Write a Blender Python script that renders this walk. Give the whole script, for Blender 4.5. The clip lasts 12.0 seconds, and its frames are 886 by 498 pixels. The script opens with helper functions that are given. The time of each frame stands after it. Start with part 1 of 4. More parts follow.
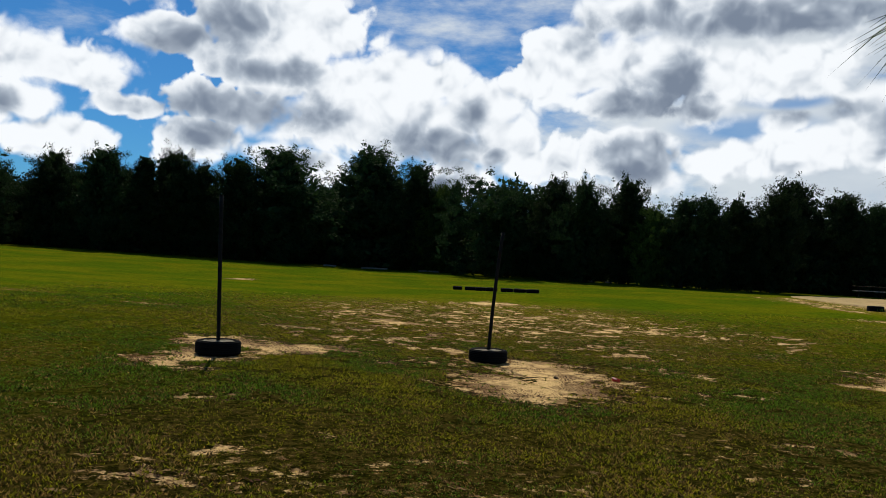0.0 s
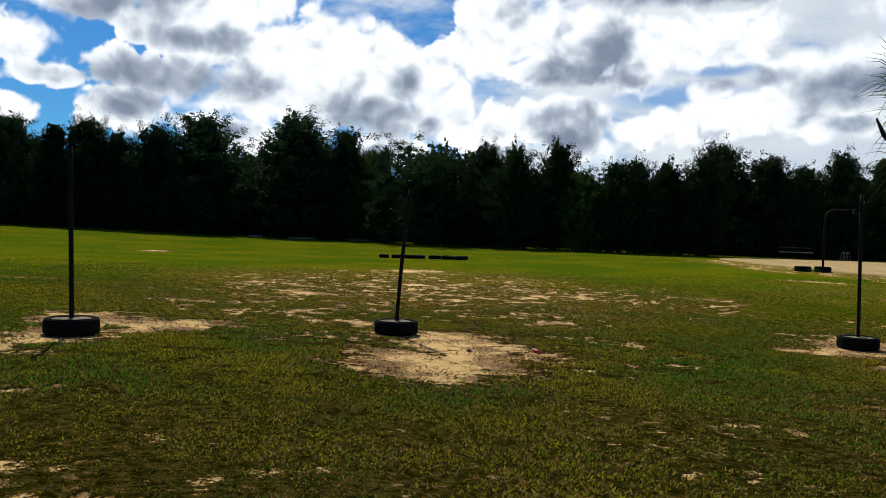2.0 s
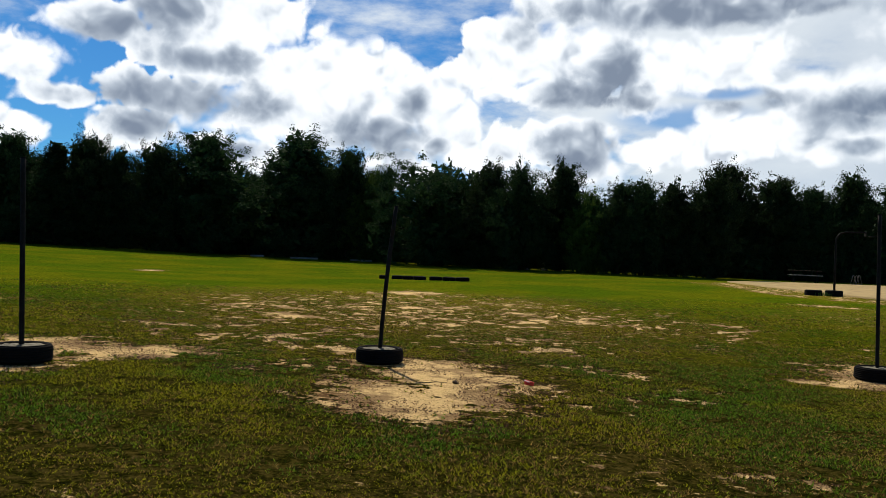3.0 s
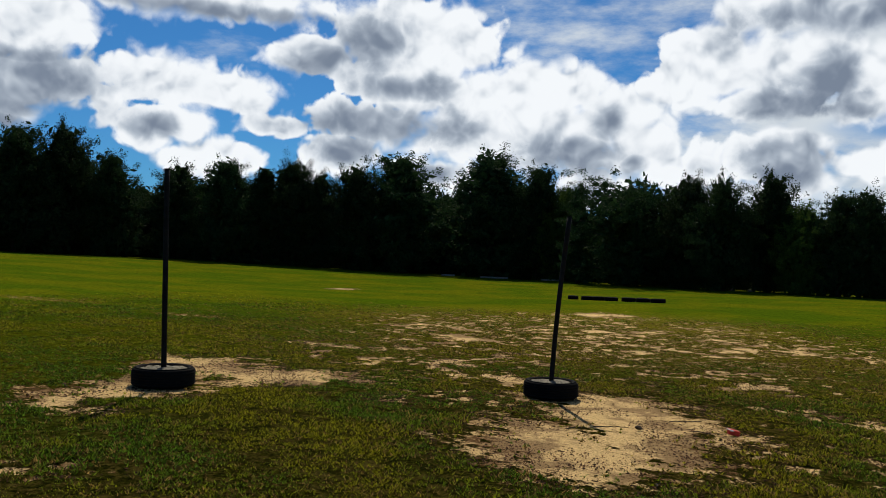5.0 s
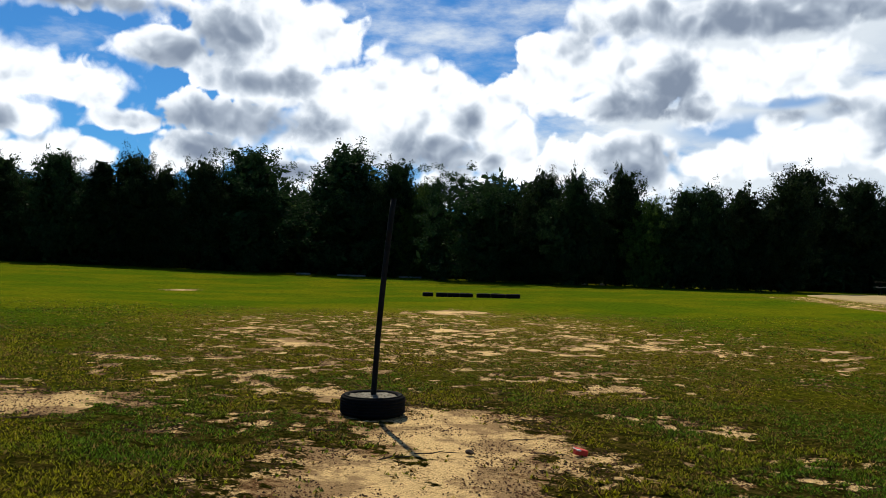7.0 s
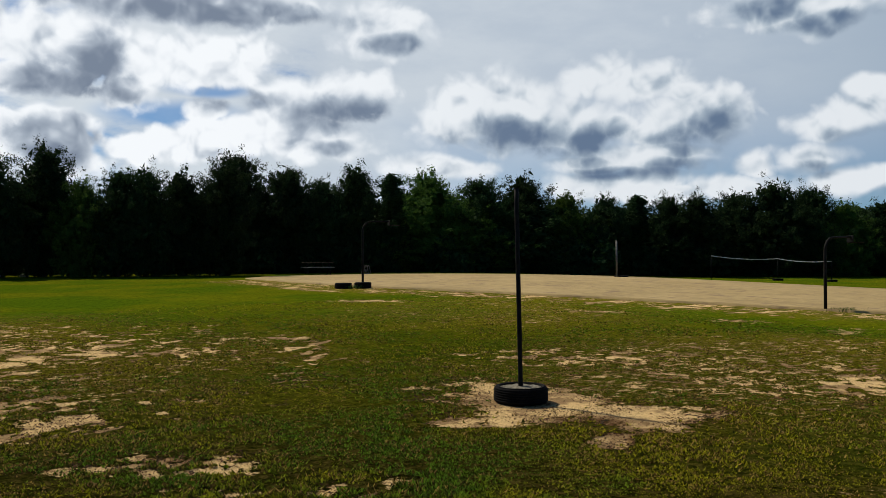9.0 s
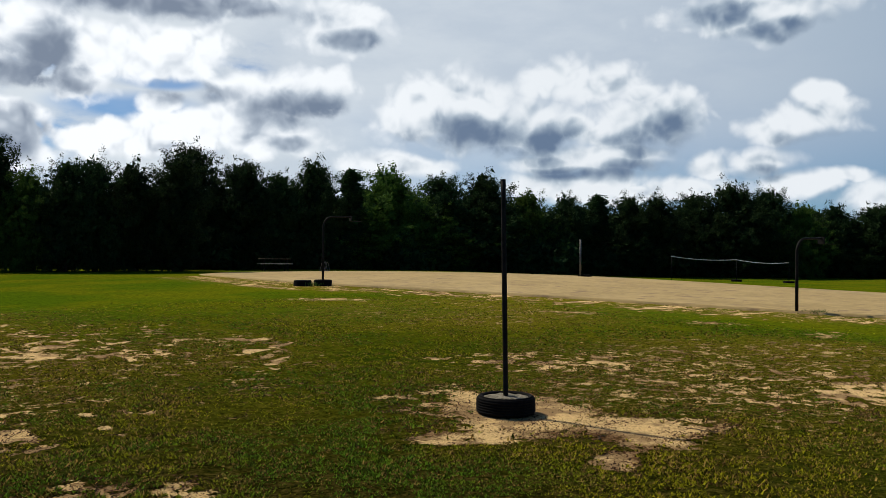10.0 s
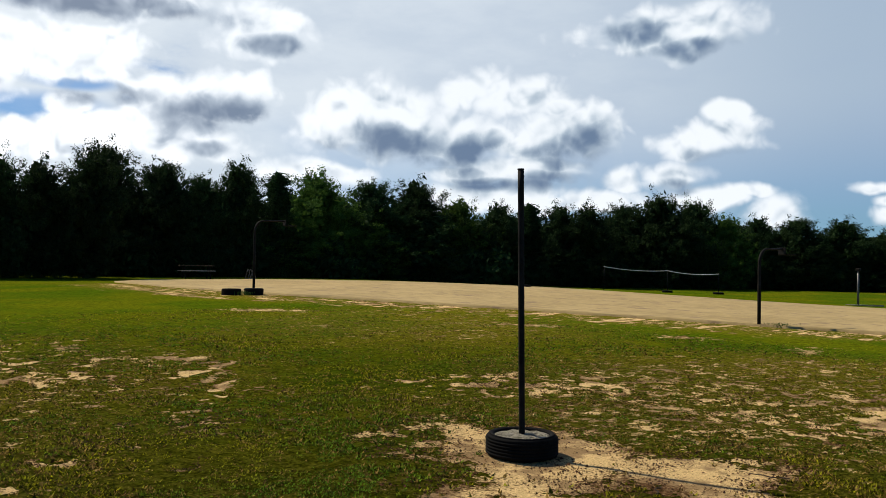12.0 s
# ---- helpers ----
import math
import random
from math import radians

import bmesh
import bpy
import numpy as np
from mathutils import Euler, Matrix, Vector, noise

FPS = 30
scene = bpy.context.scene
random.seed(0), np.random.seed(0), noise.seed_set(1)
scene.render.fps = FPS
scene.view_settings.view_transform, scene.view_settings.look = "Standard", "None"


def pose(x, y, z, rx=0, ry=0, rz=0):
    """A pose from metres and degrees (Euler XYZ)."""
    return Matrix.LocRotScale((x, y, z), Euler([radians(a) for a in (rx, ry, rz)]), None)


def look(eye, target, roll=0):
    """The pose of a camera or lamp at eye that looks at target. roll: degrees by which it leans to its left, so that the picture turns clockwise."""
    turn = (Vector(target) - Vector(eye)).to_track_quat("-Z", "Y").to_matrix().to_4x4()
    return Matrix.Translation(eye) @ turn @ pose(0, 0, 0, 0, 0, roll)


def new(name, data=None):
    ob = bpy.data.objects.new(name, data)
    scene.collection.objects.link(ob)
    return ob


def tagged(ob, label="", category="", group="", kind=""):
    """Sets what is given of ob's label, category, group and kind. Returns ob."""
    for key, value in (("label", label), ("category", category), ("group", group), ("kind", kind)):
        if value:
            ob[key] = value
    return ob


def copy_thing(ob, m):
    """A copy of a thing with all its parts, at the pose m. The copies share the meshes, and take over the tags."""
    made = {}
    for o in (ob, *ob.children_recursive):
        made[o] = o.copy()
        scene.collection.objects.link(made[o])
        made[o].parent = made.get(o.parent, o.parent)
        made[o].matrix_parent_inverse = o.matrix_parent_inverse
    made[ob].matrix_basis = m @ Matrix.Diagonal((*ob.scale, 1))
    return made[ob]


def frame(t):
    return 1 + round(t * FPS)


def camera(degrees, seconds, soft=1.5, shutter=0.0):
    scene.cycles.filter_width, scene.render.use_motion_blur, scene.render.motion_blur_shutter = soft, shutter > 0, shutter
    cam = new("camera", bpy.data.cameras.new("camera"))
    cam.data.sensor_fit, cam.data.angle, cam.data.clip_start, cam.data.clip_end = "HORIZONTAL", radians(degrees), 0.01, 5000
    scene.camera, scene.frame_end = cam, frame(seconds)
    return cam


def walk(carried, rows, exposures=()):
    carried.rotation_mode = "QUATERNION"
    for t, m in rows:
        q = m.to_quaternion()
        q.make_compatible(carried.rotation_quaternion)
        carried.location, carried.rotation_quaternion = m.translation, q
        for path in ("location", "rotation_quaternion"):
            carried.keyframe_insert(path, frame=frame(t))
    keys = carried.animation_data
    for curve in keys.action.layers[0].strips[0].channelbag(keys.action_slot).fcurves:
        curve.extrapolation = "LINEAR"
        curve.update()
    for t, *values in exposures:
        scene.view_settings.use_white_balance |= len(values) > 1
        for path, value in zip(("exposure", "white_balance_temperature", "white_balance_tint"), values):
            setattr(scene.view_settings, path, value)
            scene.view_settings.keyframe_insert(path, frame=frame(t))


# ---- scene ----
cam = camera(57.16, 12.0, soft=0.6)
PATH = [
    (0, pose(0.000, -0.000, 1.637, 90.78, -2.87, 1.10)),
    (0.5, pose(0.086, 0.377, 1.611, 90.49, -2.46, 0.84)),
    (1, pose(0.194, 0.836, 1.591, 90.07, -2.01, -3.58)),
    (1.5, pose(0.377, 1.173, 1.563, 88.51, -2.23, -3.49)),
    (2, pose(0.494, 1.531, 1.516, 88.82, -1.96, -3.43)),
    (2.5, pose(0.652, 1.940, 1.534, 89.64, -2.12, -3.48)),
    (4.5, pose(1.059, 3.427, 1.511, 90.80, -2.27, 3.73)),
    (5, pose(1.057, 3.775, 1.514, 91.11, -2.28, 10.69)),
    (5.5, pose(1.091, 4.082, 1.510, 90.98, -2.66, 22.30)),
    (6, pose(1.118, 4.531, 1.482, 90.82, -2.45, 21.60)),
    (6.5, pose(1.214, 5.003, 1.467, 91.04, -2.14, 11.67)),
    (7, pose(1.391, 5.446, 1.473, 91.29, -1.54, 1.09)),
    (7.2, pose(1.433, 5.610, 1.472, 91.61, -1.15, -6.48)),
    (8.8, pose(1.506, 7.268, 1.539, 90.77, -0.33, -33.69)),
    (9, pose(1.563, 7.455, 1.555, 90.63, 0.26, -37.52)),
    (9.5, pose(1.733, 7.889, 1.527, 90.41, -0.28, -40.84)),
    (10, pose(1.908, 8.315, 1.547, 90.48, -0.35, -40.56)),
    (10.5, pose(2.040, 8.842, 1.559, 90.50, -0.69, -47.96)),
    (11, pose(2.191, 9.262, 1.527, 90.43, -1.97, -49.90)),
    (11.5, pose(2.323, 9.672, 1.501, 90.55, -1.27, -49.79)),
    (12, pose(2.479, 10.145, 1.506, 91.18, -0.87, -46.19)),
]
walk(cam, PATH, exposures=[(0, -0.05), (1.0, 0.05), (2.5, 0.15), (4.5, 0.05), (5.5, -0.2), (6.0, 0.0), (6.6, 0.2), (7.2, 0.2), (8.9, -0.08), (10.5, 0.1), (12, 0.2)])

# ---- world: blue sky with fair-weather clouds, one sun ----
SUN_AZ, SUN_EL = -13.0, 49.0
sun = new("sun", bpy.data.lights.new("sun", "SUN"))
sun.data.energy, sun.data.angle, sun.data.color = 5.0, radians(0.55), (1.0, 0.90, 0.72)
sa, se = radians(SUN_AZ), radians(SUN_EL)
sun.matrix_world = look((40 * math.sin(sa) * math.cos(se), 40 * math.cos(sa) * math.cos(se), 40 * math.sin(se)), (0, 0, 0))


class Nodes:
    """Short-hand for building node trees."""

    def __init__(self, tree):
        self.tree = tree

    def add(self, kind):
        return self.tree.nodes.new(kind)

    def attribute(self, name):
        n = self.add("ShaderNodeAttribute")
        n.attribute_name = name
        return n.outputs["Fac"]

    def put(self, socket, value):
        if isinstance(value, bpy.types.NodeSocket):
            self.tree.links.new(value, socket)
        else:
            socket.default_value = value

    def math(self, op, a, b=0.0, c=0.0, clamp=False):
        n = self.add("ShaderNodeMath")
        n.operation, n.use_clamp = op, clamp
        for s, val in zip(n.inputs, (a, b, c)):
            self.put(s, val)
        return n.outputs[0]

    def vec(self, op, a, b=(0, 0, 0), c=(0, 0, 0)):
        n = self.add("ShaderNodeVectorMath")
        n.operation = op
        for s, val in zip(n.inputs, (a, b, c)):
            self.put(s, val)
        return n.outputs["Value" if op in ("LENGTH", "DOT_PRODUCT") else "Vector"]

    def noise(self, vector, scale, detail=3.0, rough=0.55, color=False):
        n = self.add("ShaderNodeTexNoise")
        self.put(n.inputs["Vector"], vector)
        n.inputs["Scale"].default_value, n.inputs["Detail"].default_value, n.inputs["Roughness"].default_value = scale, detail, rough
        return n.outputs["Color" if color else 0]

    def heads(self, vector, scale):
        """Rounded heads with creases between them, about 0 to 0.5."""
        d = self.math("MULTIPLY_ADD", self.noise(vector, scale, 0.0), 2.0, -1.0)
        return self.math("SQRT", self.math("MULTIPLY_ADD", d, d, 0.008))

    def step(self, x, lo, hi, a=0.0, b=1.0):
        n = self.add("ShaderNodeMapRange")
        n.interpolation_type = "SMOOTHSTEP"
        for s, val in zip(n.inputs, (x, lo, hi, a, b)):
            self.put(s, val)
        return n.outputs[0]

    def mix(self, fac, a, b, blend="MIX"):
        n = self.add("ShaderNodeMix")
        n.data_type, n.blend_type = "RGBA", blend
        for i, val in ((0, fac), (6, a), (7, b)):
            if isinstance(val, tuple) and len(val) == 3:
                val = (*val, 1.0)
            self.put(n.inputs[i], val)
        return n.outputs[2]


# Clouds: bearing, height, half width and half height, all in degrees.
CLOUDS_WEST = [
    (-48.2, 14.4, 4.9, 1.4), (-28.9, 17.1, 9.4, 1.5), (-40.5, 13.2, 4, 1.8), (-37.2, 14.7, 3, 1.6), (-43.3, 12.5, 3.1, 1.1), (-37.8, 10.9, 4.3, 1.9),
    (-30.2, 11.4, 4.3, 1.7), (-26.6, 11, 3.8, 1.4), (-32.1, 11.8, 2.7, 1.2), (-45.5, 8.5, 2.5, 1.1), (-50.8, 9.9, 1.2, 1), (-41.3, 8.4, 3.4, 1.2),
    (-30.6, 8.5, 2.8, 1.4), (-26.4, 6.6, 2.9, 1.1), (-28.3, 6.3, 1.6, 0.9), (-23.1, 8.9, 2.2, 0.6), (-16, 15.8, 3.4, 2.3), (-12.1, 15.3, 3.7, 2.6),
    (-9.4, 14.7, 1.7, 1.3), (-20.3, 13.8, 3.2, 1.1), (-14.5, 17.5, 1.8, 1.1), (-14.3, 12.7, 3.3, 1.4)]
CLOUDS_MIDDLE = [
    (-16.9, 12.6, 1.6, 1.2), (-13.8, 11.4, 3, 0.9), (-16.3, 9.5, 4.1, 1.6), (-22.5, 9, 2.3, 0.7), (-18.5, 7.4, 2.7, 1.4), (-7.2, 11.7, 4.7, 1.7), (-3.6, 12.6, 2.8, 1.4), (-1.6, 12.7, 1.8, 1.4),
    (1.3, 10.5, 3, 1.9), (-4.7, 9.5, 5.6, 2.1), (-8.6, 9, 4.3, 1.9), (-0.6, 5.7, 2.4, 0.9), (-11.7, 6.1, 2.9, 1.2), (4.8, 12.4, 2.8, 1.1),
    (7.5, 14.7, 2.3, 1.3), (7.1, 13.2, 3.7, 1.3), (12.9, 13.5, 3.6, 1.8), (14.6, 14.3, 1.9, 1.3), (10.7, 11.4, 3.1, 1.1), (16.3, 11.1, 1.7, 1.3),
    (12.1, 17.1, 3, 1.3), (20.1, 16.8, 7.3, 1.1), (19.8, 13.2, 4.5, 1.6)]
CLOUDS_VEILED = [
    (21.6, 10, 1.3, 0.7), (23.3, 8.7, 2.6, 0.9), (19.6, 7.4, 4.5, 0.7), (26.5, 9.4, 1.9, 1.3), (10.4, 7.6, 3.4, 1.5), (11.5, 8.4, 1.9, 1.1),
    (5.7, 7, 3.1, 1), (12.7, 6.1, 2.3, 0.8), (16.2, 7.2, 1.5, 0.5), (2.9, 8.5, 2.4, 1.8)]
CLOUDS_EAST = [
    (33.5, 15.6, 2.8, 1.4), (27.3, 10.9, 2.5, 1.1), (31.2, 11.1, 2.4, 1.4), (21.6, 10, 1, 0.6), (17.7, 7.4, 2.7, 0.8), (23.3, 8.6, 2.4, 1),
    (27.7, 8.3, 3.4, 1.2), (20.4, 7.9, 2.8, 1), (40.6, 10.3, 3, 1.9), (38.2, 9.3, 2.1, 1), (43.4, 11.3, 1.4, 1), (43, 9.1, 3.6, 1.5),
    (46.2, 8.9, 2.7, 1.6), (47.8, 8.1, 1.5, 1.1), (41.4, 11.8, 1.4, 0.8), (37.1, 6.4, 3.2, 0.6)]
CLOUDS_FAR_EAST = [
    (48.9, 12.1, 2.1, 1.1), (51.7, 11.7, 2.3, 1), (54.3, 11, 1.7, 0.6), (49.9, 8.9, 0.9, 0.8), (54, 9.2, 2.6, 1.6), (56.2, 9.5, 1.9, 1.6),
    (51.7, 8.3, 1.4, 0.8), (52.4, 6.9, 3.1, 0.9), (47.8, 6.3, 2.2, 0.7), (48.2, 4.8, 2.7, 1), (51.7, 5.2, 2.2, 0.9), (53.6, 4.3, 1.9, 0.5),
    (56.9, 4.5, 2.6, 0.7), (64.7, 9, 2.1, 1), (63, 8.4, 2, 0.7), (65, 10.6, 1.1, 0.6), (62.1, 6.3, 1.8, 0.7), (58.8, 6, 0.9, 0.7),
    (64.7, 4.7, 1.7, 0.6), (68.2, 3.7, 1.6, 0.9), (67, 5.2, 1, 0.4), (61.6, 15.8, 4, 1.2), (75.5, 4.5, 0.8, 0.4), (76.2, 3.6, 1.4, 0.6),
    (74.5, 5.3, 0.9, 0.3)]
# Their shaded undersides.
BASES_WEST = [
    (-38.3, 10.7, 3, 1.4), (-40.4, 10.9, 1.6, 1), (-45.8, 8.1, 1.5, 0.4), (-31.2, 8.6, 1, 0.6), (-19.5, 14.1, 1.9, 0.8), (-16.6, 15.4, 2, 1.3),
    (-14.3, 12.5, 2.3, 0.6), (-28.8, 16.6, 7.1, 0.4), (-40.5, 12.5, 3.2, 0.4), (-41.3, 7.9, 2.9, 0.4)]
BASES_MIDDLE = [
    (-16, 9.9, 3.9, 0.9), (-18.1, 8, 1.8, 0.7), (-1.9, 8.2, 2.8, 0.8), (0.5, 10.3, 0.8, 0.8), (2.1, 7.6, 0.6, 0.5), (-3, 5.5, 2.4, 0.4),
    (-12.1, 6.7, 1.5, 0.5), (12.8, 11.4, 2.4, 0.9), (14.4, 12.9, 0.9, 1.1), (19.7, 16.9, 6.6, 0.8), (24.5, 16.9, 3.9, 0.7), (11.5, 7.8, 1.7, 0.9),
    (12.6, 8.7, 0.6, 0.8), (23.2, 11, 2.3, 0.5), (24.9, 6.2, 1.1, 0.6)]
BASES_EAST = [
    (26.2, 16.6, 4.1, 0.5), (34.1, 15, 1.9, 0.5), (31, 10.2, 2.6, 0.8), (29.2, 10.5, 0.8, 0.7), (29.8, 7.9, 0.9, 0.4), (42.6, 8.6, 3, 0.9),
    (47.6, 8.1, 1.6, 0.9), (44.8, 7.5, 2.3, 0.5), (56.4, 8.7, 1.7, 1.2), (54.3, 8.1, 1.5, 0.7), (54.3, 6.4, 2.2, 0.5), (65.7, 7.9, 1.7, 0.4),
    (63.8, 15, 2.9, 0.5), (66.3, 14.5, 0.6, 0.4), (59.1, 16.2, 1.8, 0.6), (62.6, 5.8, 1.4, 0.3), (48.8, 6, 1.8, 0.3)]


def build_world():
    world = bpy.data.worlds.new("sky")
    world.use_nodes = True
    scene.world = world
    tree = world.node_tree
    tree.nodes.clear()
    n = Nodes(tree)
    way = n.add("ShaderNodeTexCoord").outputs["Generated"]
    xyz = n.add("ShaderNodeSeparateXYZ")
    n.put(xyz.inputs[0], way)
    bearing = n.math("MULTIPLY", n.math("ARCTAN2", xyz.outputs[0], xyz.outputs[1]), 57.2958)
    height = n.math("MULTIPLY", n.math("ARCSINE", xyz.outputs[2]), 57.2958)
    flat = n.add("ShaderNodeCombineXYZ")
    n.put(flat.inputs[0], bearing)
    n.put(flat.inputs[1], height)
    spot = flat.outputs[0]
    # rounded heads on rounded heads, on slightly stirred directions
    def heaped(at):
        at = n.vec("ADD", at, n.vec("MULTIPLY", n.vec("SUBTRACT", n.noise(at, 22.0, 1.0, 0.5, True), (0.5, 0.5, 0.5)), (0.035, 0.035, 0.025)))
        total = n.math("MULTIPLY", n.heads(at, 19.0), 1.25)
        total = n.math("MULTIPLY_ADD", n.heads(at, 42.0), 0.55, total)
        return n.math("MULTIPLY_ADD", n.heads(at, 92.0), 0.20, total)

    billow = heaped(way)
    relief = n.math("SUBTRACT", billow, heaped(n.vec("ADD", way, (-0.003, 0.0, 0.014))))
    wisp = n.noise(way, 70.0, 4.0, 0.6)
    swell = n.noise(way, 11.0, 3.0, 0.5)
    big = n.vec("MULTIPLY", n.vec("SUBTRACT", n.noise(way, 14.0, 2.0, 0.5, True), (0.5, 0.5, 0.5)), (2.4, 1.2, 0.0))
    warped = n.vec("ADD", spot, big)
    heads = n.math("ADD", n.math("SUBTRACT", billow, 0.38), n.math("MULTIPLY", n.math("SUBTRACT", wisp, 0.5), 0.45))

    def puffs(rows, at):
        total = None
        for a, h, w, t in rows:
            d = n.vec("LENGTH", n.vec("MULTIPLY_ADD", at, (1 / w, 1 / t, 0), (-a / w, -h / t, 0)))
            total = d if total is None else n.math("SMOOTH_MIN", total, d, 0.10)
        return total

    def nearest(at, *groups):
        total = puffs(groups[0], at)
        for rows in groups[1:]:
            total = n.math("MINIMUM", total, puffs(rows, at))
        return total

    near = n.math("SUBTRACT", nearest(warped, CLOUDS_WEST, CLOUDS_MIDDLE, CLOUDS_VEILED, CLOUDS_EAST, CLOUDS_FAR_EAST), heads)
    near = n.math("ADD", near, n.step(bearing, 2.0, -22.0, 0.0, 0.13))
    # some edges are crisp, others fray
    fray = n.math("ADD", n.step(n.noise(way, 7.0, 2.0), 0.38, 0.64, 0.09, 0.42), n.step(bearing, 15.0, 40.0, 0.0, 0.22))
    cloud = n.step(near, n.math("ADD", 1.19, fray), n.math("SUBTRACT", 1.15, fray))
    # elsewhere a scattered cover of the same kind of cloud
    drift = n.noise(n.vec("MULTIPLY", way, (1.0, 1.0, 2.2)), 3.2, 6.0, 0.55)
    away = n.math("MAXIMUM", n.step(n.math("ABSOLUTE", n.math("SUBTRACT", bearing, 8.0)), 66.0, 78.0), n.step(height, 18.5, 23.0))
    cloud = n.math("MAXIMUM", cloud, n.math("MULTIPLY", away, n.step(drift, 0.60, 0.69)))
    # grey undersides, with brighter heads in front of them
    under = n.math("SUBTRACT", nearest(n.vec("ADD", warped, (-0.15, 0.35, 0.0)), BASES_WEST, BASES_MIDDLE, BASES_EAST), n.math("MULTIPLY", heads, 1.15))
    grey = n.step(under, 2.5, 0.1)
    thick = n.math("MULTIPLY", n.step(near, 0.95, 0.35), n.step(swell, 0.40, 0.62))
    shade = n.math("ADD", n.math("MULTIPLY", grey, 1.0), n.math("MULTIPLY", thick, 0.30))
    shade = n.math("SUBTRACT", shade, n.math("MULTIPLY", n.math("ADD", relief, n.math("MULTIPLY", n.math("SUBTRACT", billow, 0.38), 0.30)), n.step(grey, 0.0, 0.7, 0.75, 0.80)))
    # the sky itself, with a thin veil of high cloud towards the east
    sky = n.add("ShaderNodeTexSky")
    sky.sky_type, sky.sun_disc, sky.sun_elevation, sky.sun_rotation = "NISHITA", False, se, sa
    sky.air_density, sky.dust_density, sky.ozone_density = 1.0, 0.2, 3.0
    blue = n.vec("MULTIPLY", sky.outputs[0], (0.020, 0.053, 0.083))
    streak = n.noise(n.vec("MULTIPLY", way, (1.0, 1.0, 2.8)), 6.0, 7.0, 0.58)
    veil = n.step(n.math("ADD", streak, n.step(bearing, -30.0, 45.0, -0.24, 0.34)), 0.36, 0.66)
    veil = n.math("MULTIPLY", veil, n.step(bearing, 80.0, 110.0, 0.94, 0.2))
    veil = n.math("MULTIPLY", veil, n.math("MAXIMUM", n.step(height, 1.0, 12.0, 0.35, 1.0), n.step(bearing, 55.0, 30.0)))
    veil = n.math("MULTIPLY", veil, n.step(height, 20.0, 32.0, 1.0, 0.25))
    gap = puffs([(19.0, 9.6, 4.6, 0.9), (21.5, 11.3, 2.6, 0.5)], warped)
    veil = n.math("MULTIPLY", veil, n.step(gap, 0.4, 1.45, 0.3, 1.0))
    veiled = n.mix(n.step(bearing, 8.0, 50.0), (0.84, 0.90, 0.94), (0.69, 0.765, 0.84))
    veiled = n.mix(n.step(bearing, 45.0, 75.0, 0.0, 0.8), veiled, (0.34, 0.45, 0.58))
    veiled = n.mix(n.step(streak, 0.35, 0.65, 0.30, 0.0), veiled, (0.40, 0.50, 0.64))
    base = n.mix(veil, blue, veiled)
    sunlit = n.step(bearing, 20.0, 50.0)
    bright = n.mix(sunlit, (1.10, 1.14, 1.18), (0.92, 0.97, 1.02))
    half = n.mix(sunlit, (0.60, 0.68, 0.78), (0.50, 0.60, 0.70))
    dark = n.mix(sunlit, (0.23, 0.285, 0.38), (0.15, 0.22, 0.34))
    body = n.mix(n.step(shade, 0.30, 1.30), n.mix(n.step(shade, -0.05, 0.75), bright, half), dark)
    colour = n.mix(cloud, base, body)
    # hazy and dim under the horizon
    colour = n.mix(n.step(height, -2.0, 0.0), (0.05, 0.06, 0.04), colour)
    back = n.add("ShaderNodeBackground")
    n.put(back.inputs[0], colour)
    back.inputs[1].default_value = 0.88
    n.put(n.add("ShaderNodeOutputWorld").inputs[0], back.outputs[0])


build_world()


# ---- materials ----
def material(name, rough=0.8, metal=0.0):
    m = bpy.data.materials.new(name)
    m.use_nodes = True
    n = Nodes(m.node_tree)
    b = m.node_tree.nodes["Principled BSDF"]
    b.inputs["Roughness"].default_value, b.inputs["Metallic"].default_value = rough, metal
    b.inputs["Specular IOR Level"].default_value = 0.12
    return m, n, b


def bumped(n, b, height, strength, distance):
    k = n.add("ShaderNodeBump")
    k.inputs["Strength"].default_value = strength
    n.put(k.inputs["Distance"], distance)
    n.put(k.inputs["Height"], height)
    n.put(b.inputs["Normal"], k.outputs[0])


def grained(name, dark, light, scale, rough=0.8, metal=0.0, relief=0.3, depth=0.01, spots=None, shine=0.12):
    """A surface with broad stains and fine grain; spots: a second colour in blotches."""
    m, n, b = material(name, rough, metal)
    b.inputs["Specular IOR Level"].default_value = shine
    at = n.add("ShaderNodeTexCoord").outputs["Object"]
    fine, broad = n.noise(at, scale, 4.0), n.noise(at, scale * 0.11, 3.0)
    c = n.mix(n.step(n.math("ADD", n.math("MULTIPLY", fine, 0.6), n.math("MULTIPLY", broad, 0.4)), 0.32, 0.68), dark, light)
    if spots:
        c = n.mix(n.step(n.noise(at, scale * 0.35, 5.0, 0.65), 0.55, 0.68), c, spots)
    n.put(b.inputs["Base Color"], c)
    n.put(b.inputs["Roughness"], n.step(fine, 0.2, 0.8, max(0.05, rough - 0.12), min(1.0, rough + 0.1)))
    bumped(n, b, fine, relief, depth)
    return m


